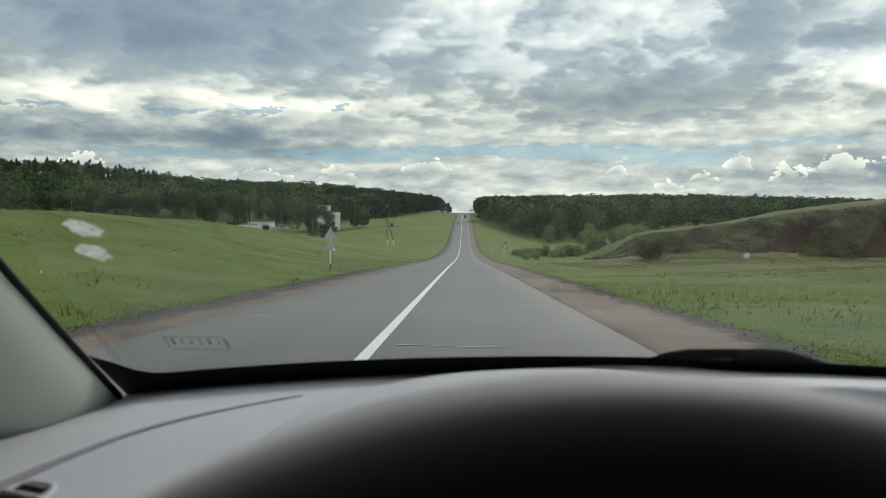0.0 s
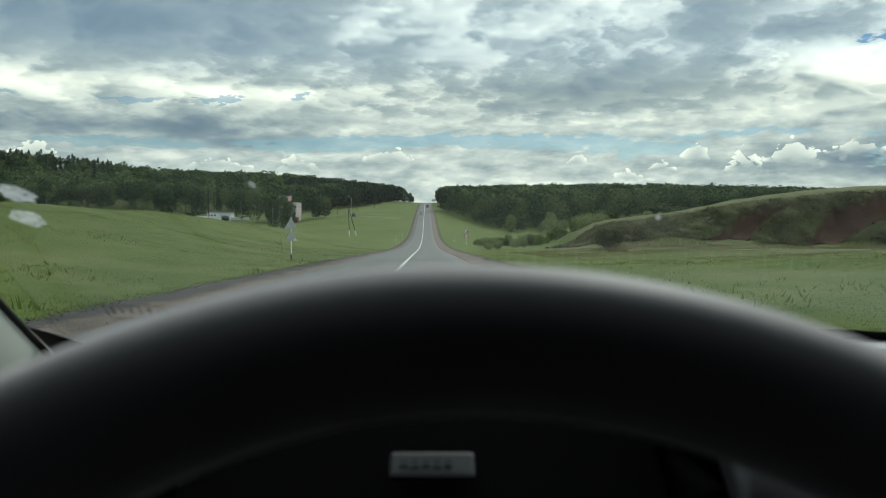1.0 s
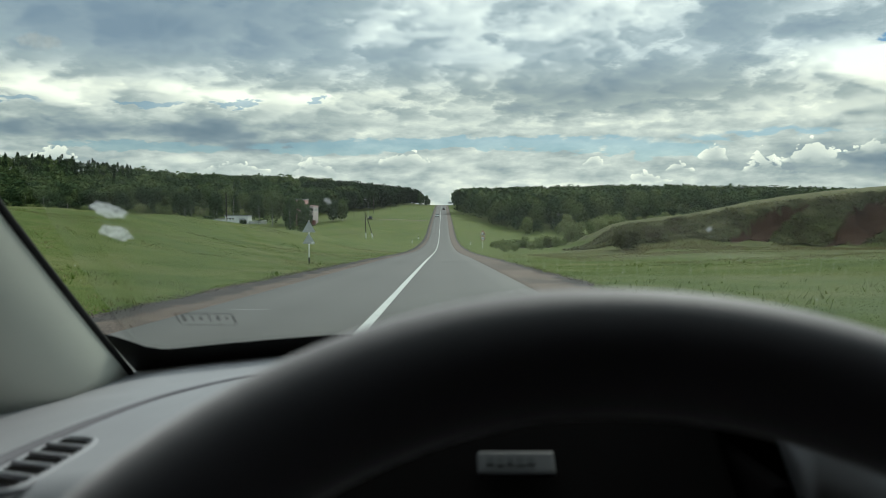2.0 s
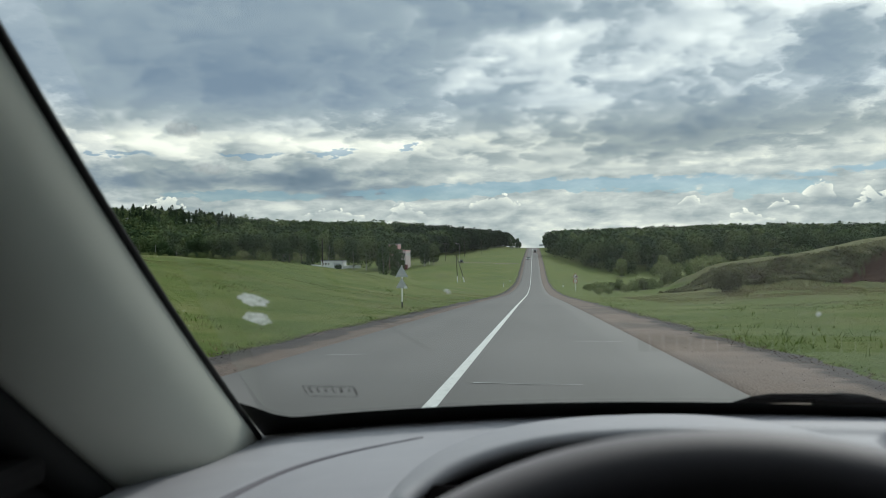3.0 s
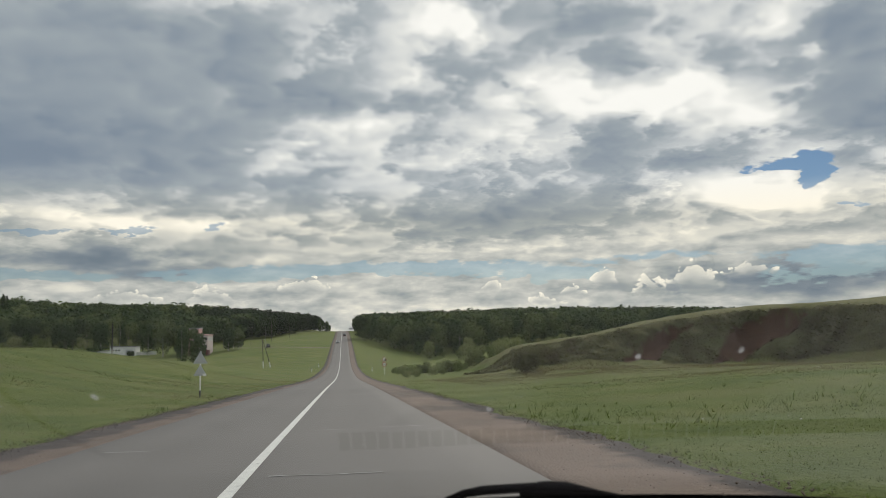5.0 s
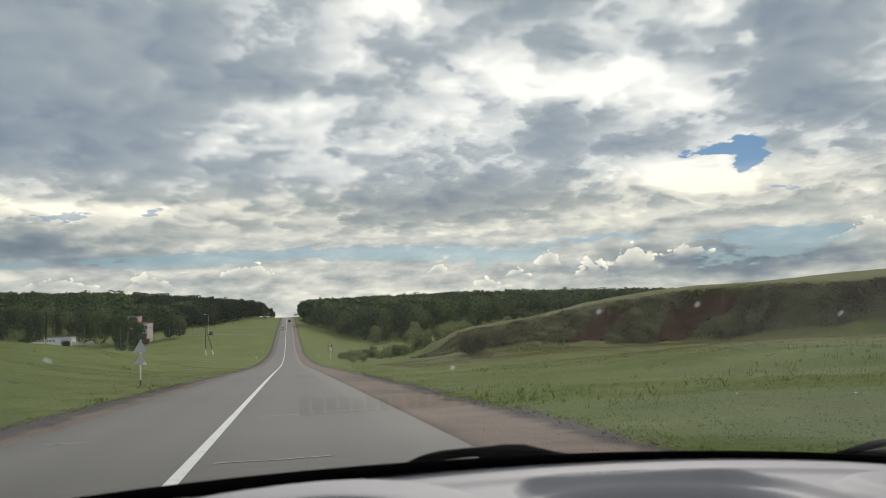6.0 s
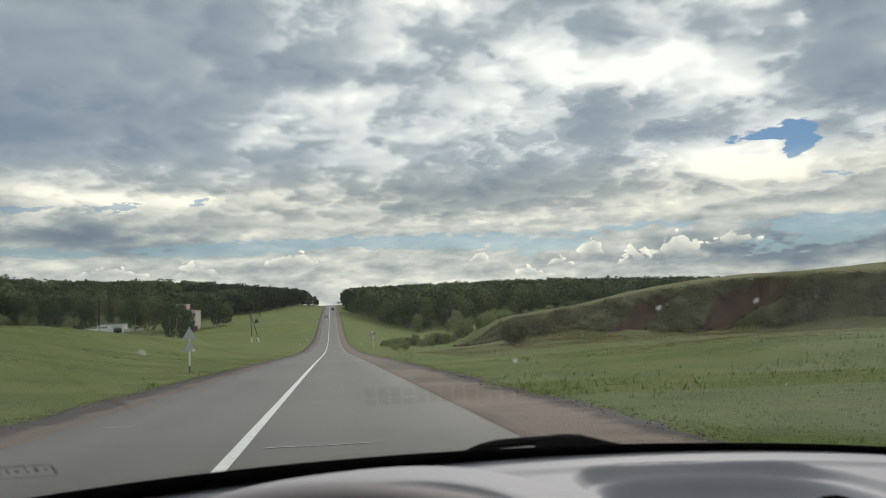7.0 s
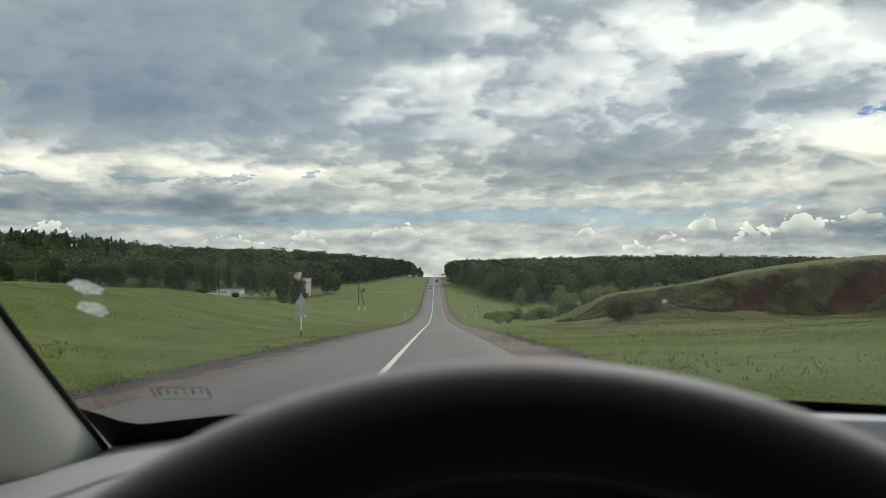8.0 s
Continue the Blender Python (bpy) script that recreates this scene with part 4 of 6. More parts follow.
def tree(x, y, h, spread, mat, bark, label, leaves=420, size=0.55, group="", name="tree"):
    rng = np.random.default_rng(int(abs(x * 31 + y * 17 + h * 7)))
    z = float(land(x, y)) - 0.1
    t = root(name, (x, y, z), label, "tree", group)
    bend = rng.normal(0, 0.04 * h, 2)
    line = [(x + bend[0] * k * k, y + bend[1] * k * k, z + h * 0.86 * k) for k in (0, 0.15, 0.4, 0.7, 1.0)]
    bm = tube(line, [0.016 * h, 0.013 * h, 0.010 * h, 0.006 * h, 0.002 * h], 8)
    for k in range(7):
        f = rng.uniform(0.3, 0.8)
        a = rng.uniform(0, 6.28)
        p = Vector((x + bend[0] * f * f, y + bend[1] * f * f, z + h * 0.86 * f))
        q = p + Vector((math.cos(a), math.sin(a), 0.9)) * spread * rng.uniform(0.35, 0.6)
        tube([p, p.lerp(q, 0.5) + Vector((0, 0, 0.1)), q], [0.006 * h, 0.004 * h, 0.0015 * h], 5, bm)
    part("trunk", bm, bark, t)
    c, m = crown_points(rng, leaves, broad_lobes(rng, h, spread))
    v, f, ns = cards(rng, c + np.array([x, y, z]), m, size * rng.uniform(0.5, 1.2, len(c)), 1.2)
    mark_plants(soft_normals(arrays("crown", v, f, mat, t), ns), np.full(len(v), rng.random()))
    return t


def bush(x, y, h, w, mat, label, leaves=900, size=0.14, group=""):
    rng = np.random.default_rng(int(abs(x * 41 + y * 13 + h * 5)))
    z = float(land(x, y)) - 0.05
    b = root("bush", (x, y, z), label, "bush", group)
    bm = bmesh.new()
    for k in range(9):
        a = rng.uniform(0, 6.28)
        tip = Vector((x + math.cos(a) * w * 0.6, y + math.sin(a) * w * 0.6, z + h * rng.uniform(0.6, 0.95)))
        foot = Vector((x + math.cos(a) * w * 0.08, y + math.sin(a) * w * 0.08, z))
        tube([foot, foot.lerp(tip, 0.5) + Vector((0, 0, h * 0.08)), tip], [0.03, 0.02, 0.006], 5, bm)
    part("stems", bm, MAT["trunk"], b)
    lobes = [((0, 0, h * 0.45), (w * 0.8, w * 0.8, h * 0.45))]
    for k in range(7):
        a = rng.uniform(0, 6.28)
        r = w * rng.uniform(0.3, 0.5)
        lobes.append(((w * 0.6 * math.cos(a), w * 0.6 * math.sin(a), h * rng.uniform(0.25, 0.8)), (r, r, r * 1.1)))
    c, m = crown_points(rng, leaves, lobes, 0.6)
    sprig = rng.random(len(c)) < 0.25
    c[sprig] = (c[sprig] - (0, 0, h * 0.4)) * rng.uniform(1.0, 1.28, (sprig.sum(), 1)) + (0, 0, h * 0.4)
    c[:, 2] = np.maximum(c[:, 2], 0.05)
    v, f, ns = cards(rng, c + np.array([x, y, z]), m, size * rng.uniform(0.5, 1.3, len(c)), 1.5)
    mark_plants(soft_normals(arrays("foliage", v, f, mat, b), ns), np.full(len(v), rng.random()))
    return b


# clump of young birches in the hollow, trees round the buildings
for x, y, h in ((-54.8, 262, 14.5), (-51.6, 264, 14.0), (-49.0, 261, 12.0)):
    tree(x, y, h, 3.2, MAT["leaf"], MAT["bark"], "young birch with a white stem standing in the meadow", 1100, 0.32, "young birches in the meadow")
for x, y, h, s in ((-63, 299, 13, 4.4), (-70, 300, 15, 5.5), (-77, 306, 14, 5), (-64, 305, 13.5, 4.8), (-60, 322, 14, 5), (-48.5, 322, 11, 3.6), (-45.5, 330, 10, 3.6), (-100, 322, 14, 5), (-112, 318, 13, 5)):
    tree(x, y, h, s, MAT["leaf"], MAT["bark"], "leafy birch standing beside the buildings", 1200, 0.45, "trees round the buildings")
for x, y, h in ((-13.5, 590, 8), (-16, 560, 10), (-12.0, 612, 6), (-18, 575, 11), (-14, 630, 9)):
    tree(x, y, h, 2.4, MAT["leaf"], MAT["bark"], "small green tree beside the far road", 260, 0.55, "small roadside trees")
for x, y, h, s in ((58, 280, 8, 3.2), (64, 286, 9, 3.4), (72, 292, 8, 3.2), (50, 292, 9, 3.0), (34, 292, 8, 2.8), (92, 300, 9, 4)):
    tree(x, y, h, s, MAT["leaf_pale"], MAT["bark"], "pale green young tree in front of the forest", 380, 0.55, "young trees before the forest")
bush(19.2, 76.0, 2.5, 1.7, MAT["scrub"], "round dull green bush at the foot of the hill", 2600, 0.10)
for x, y, h, w in ((40, 205, 3.6, 3.0), (47, 228, 4.2, 3.4), (33, 215, 3.0, 2.6), (56, 240, 4.6, 3.6), (64, 255, 4.4, 3.4), (45, 252, 3.6, 3.0), (36, 240, 3.0, 2.6), (74, 262, 5, 4), (28, 190, 2.4, 2.2), (18, 172, 1.6, 2.0), (11.5, 128, 0.9, 1.2), (31, 176, 2.6, 2.4)):
    bush(x, y, h, w, MAT["leaf_pale"], "pale green shrub in the hollow below the forest", 1100, 0.24, "shrubs in the hollow")
for x, y, h, w in ((20, 111, 3.6, 1.8), (24.5, 108, 3.4, 2.2), (17.5, 120, 2.2, 1.6), (26, 118, 2.6, 1.8), (15.0, 136, 1.8, 1.7), (20.5, 140, 2.4, 2.0), (28, 132, 3.0, 2.2), (12.5, 142, 1.3, 1.6), (17.5, 128, 1.6, 2.2), (22.5, 126, 2.2, 2.4), (14.5, 148, 1.2, 2.0), (33, 150, 3.2, 2.4), (24, 160, 2.8, 2.0), (38, 165, 3.2, 2.4)):
    bush(x, y, h, w, MAT["leaf_pale"], "pale green willow bush in the hollow beside the road", 1700, 0.13, "willow bushes in the hollow")
scrubby = scatter(9, 48, 104, 178, 2.6, lambda x, y: (lumps(x, y, 14.0, 19) > -0.15) & (x > 9 + 0.03 * (y - 104)) & (x < 12 + 0.22 * (y - 60)))
woods("thicket", *scrubby, LEAFY, (0.07, 0.17), MAT["leaf_pale"], "low pale green scrub filling the hollow beside the road")
bush(-97, 303, 4.6, 2.6, MAT["leaf"], "rounded dark green bush in front of the white shed", 900, 0.3)
bush(-83.5, 305, 2.6, 1.6, MAT["leaf"], "small green bush at the corner of the shed", 600, 0.25)


def in_scar(x, y):
    hit = np.zeros(len(x), bool)
    for numbers in SCARS:
        hit |= scar_field(x, y - bank_foot(x), *numbers)[0] < 0.98
    return hit


def tufts(name, n, x0, x1, y0, y1, height, width, label, power=1.6, mat=None, inside=None):
    """Grass: tapering blades in tufts, thicker on the ground close by."""
    rng = np.random.default_rng(len(name) + n)
    y = y0 + (y1 - y0) * rng.random(n) ** power
    x = rng.uniform(x0, x1, n)
    ok = (x < VERGE_L - 0.05 + 0.3 * lumps(x, y, 1.5, 3)) | (x > VERGE_R + 0.1 + 0.35 * lumps(x, y, 1.5, 5))
    if inside is not None:
        ok &= inside(x, y)
    x, y = x[ok], y[ok]
    n = len(x)
    z = land(x, y)
    patch = 0.85 + 0.28 * lumps(x, y, 4.0, 6)
    vs = []
    for k in range(4):
        a = rng.uniform(0, 6.28, n)
        h = height * rng.uniform(0.45, 1.15, n) * np.clip(patch, 0.35, 1.4)
        w = width * rng.uniform(0.6, 1.3, n)
        ox, oy = rng.normal(0, 0.07, n), rng.normal(0, 0.07, n)
        lx, ly = np.cos(a) * h * 0.9, np.sin(a) * h * 0.9
        sx_, sy_ = -np.sin(a) * w, np.cos(a) * w
        base = np.stack([x + ox, y + oy, z - 0.03], -1)
        vs.append(np.stack([base - np.stack([sx_, sy_, 0 * w], -1), base + np.stack([sx_, sy_, 0 * w], -1),
                            base + np.stack([lx * 0.9, ly * 0.9, h], -1)], 1))
    v = np.concatenate(vs).reshape(-1, 3)
    return tagged(arrays(name, v, np.arange(len(v)).reshape(-1, 3), mat or MAT["blades"]), label, "grass", kind="stuff")


tufts("meadow_grass", 88000, -48, -5.5, 6, 110, 0.060, 0.018, "green uncut meadow grass with dry tips", 1.5)
tufts("meadow_grass", 80000, 4.6, 62, 4, 90, 0.062, 0.018, "green uncut meadow grass with yellowish tips", 1.5)
tufts("roadside_herbs", 1500, 4.8, 30, 6, 75, 0.22, 0.02, "taller green weeds beside the verge", 1.4, MAT["blades"],
      lambda x, y: lumps(x, y, 6.0, 31) > 0.35)
tufts("roadside_herbs", 4000, -46, -6.2, 8, 95, 0.26, 0.022, "taller dark green herbs in patches over the meadow", 1.2, MAT["herbs"],
      lambda x, y: lumps(x, y, 5.0, 17) + 0.5 * lumps(x, y, 1.7, 4) > 0.62)
tufts("dry_grass", 16000, -46, -6.2, 8, 105, 0.14, 0.012, "dry tan stalks over the meadow", 1.3, MAT["straw"],
      lambda x, y: lumps(x, y, 9.0, 27) > 0.1)


tufts("dry_grass", 42000, 9, 62, 20, 78, 0.16, 0.012, "dry tan stalks and seed heads over the meadow", 1.1, MAT["straw"],
      lambda x, y: lumps(x, y, 8.0, 33) + 0.5 * lumps(x, y, 2.5, 14) + 0.03 * (y - 48) > -0.1)
tufts("roadside_herbs", 2200, 5, 55, 9, 70, 0.26, 0.022, "taller dark green herbs in patches over the meadow", 1.2, MAT["herbs"],
      lambda x, y: lumps(x, y, 5.0, 47) + 0.5 * lumps(x, y, 1.7, 9) > 0.6)


def hill_scrub(n, small, large, mat, label, gap):
    """Low clumps of weeds over the steep face."""
    rng = np.random.default_rng(int(large * 100))
    x = rng.uniform(15, 88, n)
    d = rng.uniform(2, 12.5, n)
    y = bank_foot(x) + d
    ok = (lumps(x, y, 2.2, 12) > gap) & ~in_scar(x, y) & (d + 1.6 * lumps(x, y, 5.0, 3) > 3.6)
    x, y = x[ok], y[ok]
    n = len(x)
    size = rng.uniform(small, large, n) * (0.8 + 0.5 * lumps(x, y, 4.0, 2))
    c = np.stack([x, y, land(x, y) + size * rng.uniform(0.2, 1.1, n) + 0.05], -1)
    m = rng.normal(0, 0.5, c.shape) + (0, -0.5, 0.9)
    v, f, ns = cards(rng, c, m, np.clip(size, 0.06, 0.6))
    ob = mark_plants(soft_normals(arrays("hill_scrub", v, f, mat), ns), np.repeat(np.clip(0.5 + 0.6 * lumps(x, y, 1.8, 22), 0, 1), 4))
    return tagged(ob, label, "scrub", kind="stuff")


hill_scrub(60000, 0.08, 0.22, MAT["scrub"], "clumps of weeds and scrub on the hill's face", -1.2)
hill_scrub(9000, 0.16, 0.32, MAT["scrub"], "taller grey green weeds on the hill's face", 0.15)
tufts("dry_grass", 26000, 18, 75, 55, 100, 0.30, 0.03, "tall dry tan grass along the hill", 1.0, MAT["straw"],
      lambda x, y: ~in_scar(x, y) & (y > bank_foot(x) - 9) & ((lumps(x, y, 5.0, 41) > 0.05) & (y < bank_foot(x) + 4) | (np.abs(y - bank_foot(x) - 12) < 1.0)))


def flowers(n):
    rng = np.random.default_rng(5)
    x = np.concatenate([rng.uniform(-40, -6.2, n), rng.uniform(5.2, 40, n)])
    y = 8 + 55 * rng.random(2 * n) ** 1.3
    c = np.stack([x, y, land(x, y) + rng.uniform(0.2, 0.42, 2 * n)], -1)
    m = rng.normal(0, 0.4, c.shape) + (0, -0.4, 1)
    v, f = cards(rng, c, m, rng.uniform(0.012, 0.03, 2 * n))[:2]
    return tagged(arrays("wildflowers", v, f, MAT["white_paint"]), "small white wild flowers in the meadow", "flowers", kind="stuff")


flowers(170)


def stones(n):
    """Loose stones on both verges."""
    rng = np.random.default_rng(15)
    left = rng.random(n) < 0.6
    x = np.where(left, rng.uniform(VERGE_L - 0.1, LEFT - 0.05, n), rng.uniform(RIGHT + 0.3, VERGE_R + 0.2, n))
    y = 3 + 42 * rng.random(n) ** 1.4
    r = 0.008 + 0.022 * rng.random(n) ** 3
    rim = rng.random(n) < 0.6
    x = np.where(rim, np.where(left, VERGE_L + 0.1, VERGE_R - 0.1) + rng.normal(0, 0.16, n), x)
    r = np.where(rim, r * 0.85, r * 0.5)
    z = road_z(y) + 0.0
    o = np.array([[1, 0, 0], [0, 1, 0], [-1, 0, 0], [0, -1, 0], [0, 0, 0.8], [0, 0, -0.6]], float)
    v = o[None] * (r[:, None] * rng.uniform(0.6, 1.3, (n, 3)))[:, None, :] + np.stack([x, y, z], -1)[:, None, :]
    t = np.array([[0, 1, 4], [1, 2, 4], [2, 3, 4], [3, 0, 4], [1, 0, 5], [2, 1, 5], [3, 2, 5], [0, 3, 5]])
    f = (t[None] + 6 * np.arange(n)[:, None, None]).reshape(-1, 3)
    return tagged(arrays("loose_stones", v.reshape(-1, 3), f, MAT["dark_gravel"]), "loose grey brown stones on the gravel verges", "stones", kind="stuff")


stones(8000)

# ---------------------------------------------------------------- side track
track_x = np.arange(-70, LEFT, 2.0)


def side_track():
    k = np.linspace(-1.6, 1.6, 5)
    gx, gk = np.meshgrid(track_x, k, indexing="ij")
    gy = 346 + gk + 3 * np.sin(gx * 0.03)
    v = np.stack([gx, gy, land(gx, gy) + 0.10], -1).reshape(-1, 3)
    i, j = np.meshgrid(np.arange(4), np.arange(len(track_x) - 1))
    q = (j * 5 + i).ravel()
    ob = arrays("side_track", v, np.stack([q, q + 1, q + 6, q + 5], -1), MAT["gravel"], smooth=True)
    return tagged(ob, "pale gravel track leaving the road", "track", kind="structure")


side_track()

# ---------------------------------------------------------------- buildings


def window(w, h, at, parent, deep=0.12, turn=0.0):
    """A framed window set in a wall that faces -y (turn: degrees round z)."""
    m = pose(*at, 0, 0, turn)
    bm = bmesh.new()
    for dx, dz, sx_, sz_ in ((0, h / 2, w + 0.12, 0.08), (0, -h / 2, w + 0.12, 0.08), (-w / 2, 0, 0.08, h), (w / 2, 0, 0.08, h), (0, 0, 0.05, h)):
        b = box((sx_, deep, sz_), (dx, 0, dz))
        bmesh.ops.transform(b, matrix=m, verts=b.verts)
        join(bm, b)
    f = part("window", bm, MAT["white_paint"], parent)
    b = box((w, 0.03, h), (0, 0.03, 0))
    bmesh.ops.transform(b, matrix=m, verts=b.verts)
    part("pane", b, MAT["window"], f)
    return f


def pink_house():
    x, y = -59.0, 306.0
    z = float(land(x, y))
    h = root("house", (x, y, z), "pink rendered three-storey house with a pale wing and dark red base", "house")
    part("wall", box((4.0, 7.0, 10.6), (x - 0.5, y + 3, z + 5.3), bevel=0.05), MAT["pink"], h, "pink rendered tower wall")
    part("roof", box((4.4, 7.5, 0.35), (x - 0.5, y + 3, z + 10.75), bevel=0.05), MAT["roof_grey"], h)
    part("wing", box((3.2, 12.0, 7.8), (x + 3.1, y + 6.5, z + 3.9), bevel=0.05), MAT["pale_pink"], h, "pale pink rendered wing")
    part("wing_roof", box((3.6, 12.6, 0.3), (x + 3.1, y + 6.5, z + 8.05), (0, 4, 0), bevel=0.04), MAT["pink"], h)
    part("base", box((4.6, 3.0, 2.0), (x + 3.4, y - 1.2, z + 1.0), bevel=0.05), MAT["roof_red"], h, "dark red metal base wall")
    for k in range(3):
        window(0.8, 1.3, (x + 2.0 + 1.05 * k, y + 0.47, z + 6.4), h)
        window(0.8, 1.3, (x + 2.0 + 1.05 * k, y + 0.47, z + 3.4), h)
    for k in range(2):
        window(1.1, 1.4, (x - 1.4 + 1.8 * k, y - 0.53, z + 7.8), h)
        window(1.1, 1.4, (x - 1.4 + 1.8 * k, y - 0.53, z + 4.8), h)
    for k in range(6):
        window(1.0, 1.3, (x + 4.73, y + 2 + 1.8 * k, z + 6.3), h, turn=90)


def shed():
    x, y = -93.0, 310.0
    z = float(land(x, y)) - 0.3
    s = root("shed", (x, y, z), "long low white shed with a flat grey metal roof", "shed")
    part("wall", box((9.6, 7.0, 4.0), (x + 5.2, y + 3.5, z + 2.0), bevel=0.04), MAT["whitewash"], s)
    part("roof", box((10.4, 7.8, 0.3), (x + 5.2, y + 3.5, z + 4.15), (-2, 0, 0), bevel=0.04), MAT["roof_grey"], s)
    part("annex", box((7.0, 5.0, 2.4), (x - 3.2, y + 3.0, z + 1.2), bevel=0.04), MAT["whitewash"], s)
    part("annex_roof", box((7.4, 5.5, 0.22), (x - 3.2, y + 3.0, z + 2.65), (0, -5, 0), bevel=0.03), MAT["roof_grey"], s)
    d = part("door", box((2.6, 0.15, 3.0), (x + 7.6, y - 0.05, z + 1.5), bevel=0.02), MAT["sign_back"], s, "grey metal double door")
    part("handle", tube([(x + 7.7, y - 0.2, z + 1.4), (x + 7.7, y - 0.2, z + 1.7)], 0.03, 6), MAT["black"], d)
    for k in range(3):
        window(0.8, 0.7, (x + 1.4 + 1.2 * k, y - 0.02, z + 2.8), s)


def fence(x0, x1, y):
    n = int((x1 - x0) / 2.6)
    f = root("fence", (x0, y, float(land(x0, y))), "low pale concrete panel fence beside the shed", "fence")
    for k in range(n):
        xa = x0 + k * 2.6
        z = float(land(xa + 1.3, y))
        part("panel", box((2.45, 0.10, 1.3), (xa + 1.3, y, z + 0.68), bevel=0.02), MAT["whitewash"], f)
        part("post", box((0.16, 0.16, 1.7), (xa, y, z + 0.8), bevel=0.015), MAT["concrete"], f)


pink_house()
shed()
fence(-83.0, -74.0, 312.0)

# ---------------------------------------------------------------- poles, lamps and signs


def pole(x, y, h, label, stub=0.0, arms=1, r=0.13):
    z = float(land(x, y)) - 0.2
    p = root("utility_pole", (x, y, z), label, "utility pole", "wooden poles by the settlement")
    part("post", tube([(x, y, z + stub), (x, y, z + h)], [r, r * 0.75], 10), MAT["tarred"] if stub else MAT["wood"], p)
    if stub:
        part("footing", tube([(x + 0.05, y - 0.12, z - 0.2), (x + 0.05, y - 0.12, z + stub + 0.5)], r * 1.1, 8), MAT["concrete"], p, "pale concrete footing")
    for k in range(arms):
        a = part("crossarm", box((1.8, 0.12, 0.14), (x, y - 0.1, z + h - 0.35 - 0.6 * k), bevel=0.01), MAT["wood"], p)
        for s in (-0.75, 0.75):
            part("insulator", tube([(x + s, y - 0.1, z + h - 0.28 - 0.6 * k), (x + s, y - 0.1, z + h - 0.1 - 0.6 * k)], [0.05, 0.035], 8), MAT["white_paint"], a)
    return p


pole(-89, 300, 14.0, "tall dark wooden power pole on a pale concrete footing", 3.6, 0, 0.28)
for x, y, h in ((-103, 299, 7.5), (-107, 302, 7.0), (-99.5, 304, 7.0), (-44, 362, 9), (-38, 400, 9), (-32, 450, 9)):
    pole(x, y, h, "grey wooden power pole with a cross arm", 0.0, 1)


def a_frame():
    x, y = -25.0, 243.0
    z = float(land(x, y))
    p = root("braced_pole", (x, y, z), "dark wooden braced power pole with whitewashed footings", "utility pole")
    part("post", tube([(x - 0.6, y, z + 1.2), (x - 0.9, y, z + 9.2)], [0.15, 0.11], 10), MAT["wood"], p)
    part("brace", tube([(x + 1.5, y + 0.1, z + 1.1), (x - 0.7, y + 0.1, z + 8.4)], [0.14, 0.10], 10), MAT["wood"], p)
    part("footing", tube([(x - 0.56, y - 0.2, z - 0.3), (x - 0.64, y - 0.2, z + 1.9)], 0.15, 8), MAT["whitewash"], p)
    part("footing", tube([(x + 1.8, y - 0.15, z - 0.3), (x + 1.25, y - 0.15, z + 1.7)], 0.15, 8), MAT["whitewash"], p)
    a = part("crossarm", box((1.7, 0.12, 0.14), (x - 0.88, y - 0.15, z + 8.8), bevel=0.01), MAT["wood"], p)
    for s in (-0.7, 0, 0.7):
        part("insulator", tube([(x - 0.88 + s, y - 0.15, z + 8.86), (x - 0.88 + s, y - 0.15, z + 9.08)], [0.05, 0.035], 8), MAT["white_paint"], a)


a_frame()


def street_lamp(x, y, h):
    z = float(land(x, y))
    p = root("street_lamp", (x, y, z), "grey metal street lamp with a bent arm beside the track", "street lamp", "street lamps")
    part("post", tube([(x, y, z - 0.2), (x, y, z + h)], [0.09, 0.06], 8), MAT["concrete"], p)
    arm = part("arm", tube([(x, y, z + h), (x - 0.3, y, z + h + 0.4), (x - 1.2, y, z + h + 0.5)], 0.04, 6), MAT["concrete"], p)
    part("head", box((0.7, 0.28, 0.16), (x - 1.5, y, z + h + 0.5), bevel=0.05), MAT["sign_white"], arm)


street_lamp(-48, 334, 8.5)
street_lamp(-36, 352, 8.5)


def triangle(side):
    return [(-side / 2, -side * 0.29), (side / 2, -side * 0.29), (0, side * 0.58)]


def disc(r, n=28):
    return [(r * math.cos(6.28319 * k / n), r * math.sin(6.28319 * k / n)) for k in range(n)]


def sign_turned_away():
    x, y = -7.6, 41.0
    z = float(land(x, y))
    s = root("road_sign", (x, y, z), "road sign seen from its bare grey back on a banded post", "road sign")
    part("post", tube([(x, y, z + 0.35), (x, y, z + 2.45)], 0.04, 10), MAT["white_paint"], s)
    part("post_foot", tube([(x, y, z - 0.3), (x, y, z + 0.36)], 0.042, 10), MAT["sign_black"], s, "black painted foot of the post")
    t = part("plate", slab(triangle(0.76), 0.012, pose(x, y - 0.05, z + 2.0, 90, 0, 3), bevel=0.003), MAT["sign_back"], s, "bare triangular sign plate")
    part("bracket", box((0.4, 0.03, 0.04), (x, y - 0.075, z + 1.92), (0, 0, 3)), MAT["chrome"], t)
    q = part("plate", slab(triangle(0.70), 0.012, pose(x, y - 0.05, z + 1.34, 90, 0, 3), bevel=0.003), MAT["sign_back"], s, "lower bare triangular sign plate")
    part("bracket", box((0.4, 0.03, 0.04), (x, y - 0.075, z + 1.26), (0, 0, 3)), MAT["chrome"], q)
    part("label_plate", box((0.16, 0.01, 0.12), (x + 0.22, y - 0.075, z + 1.18), bevel=0.004), MAT["sign_white"], q, "small white inventory plate")


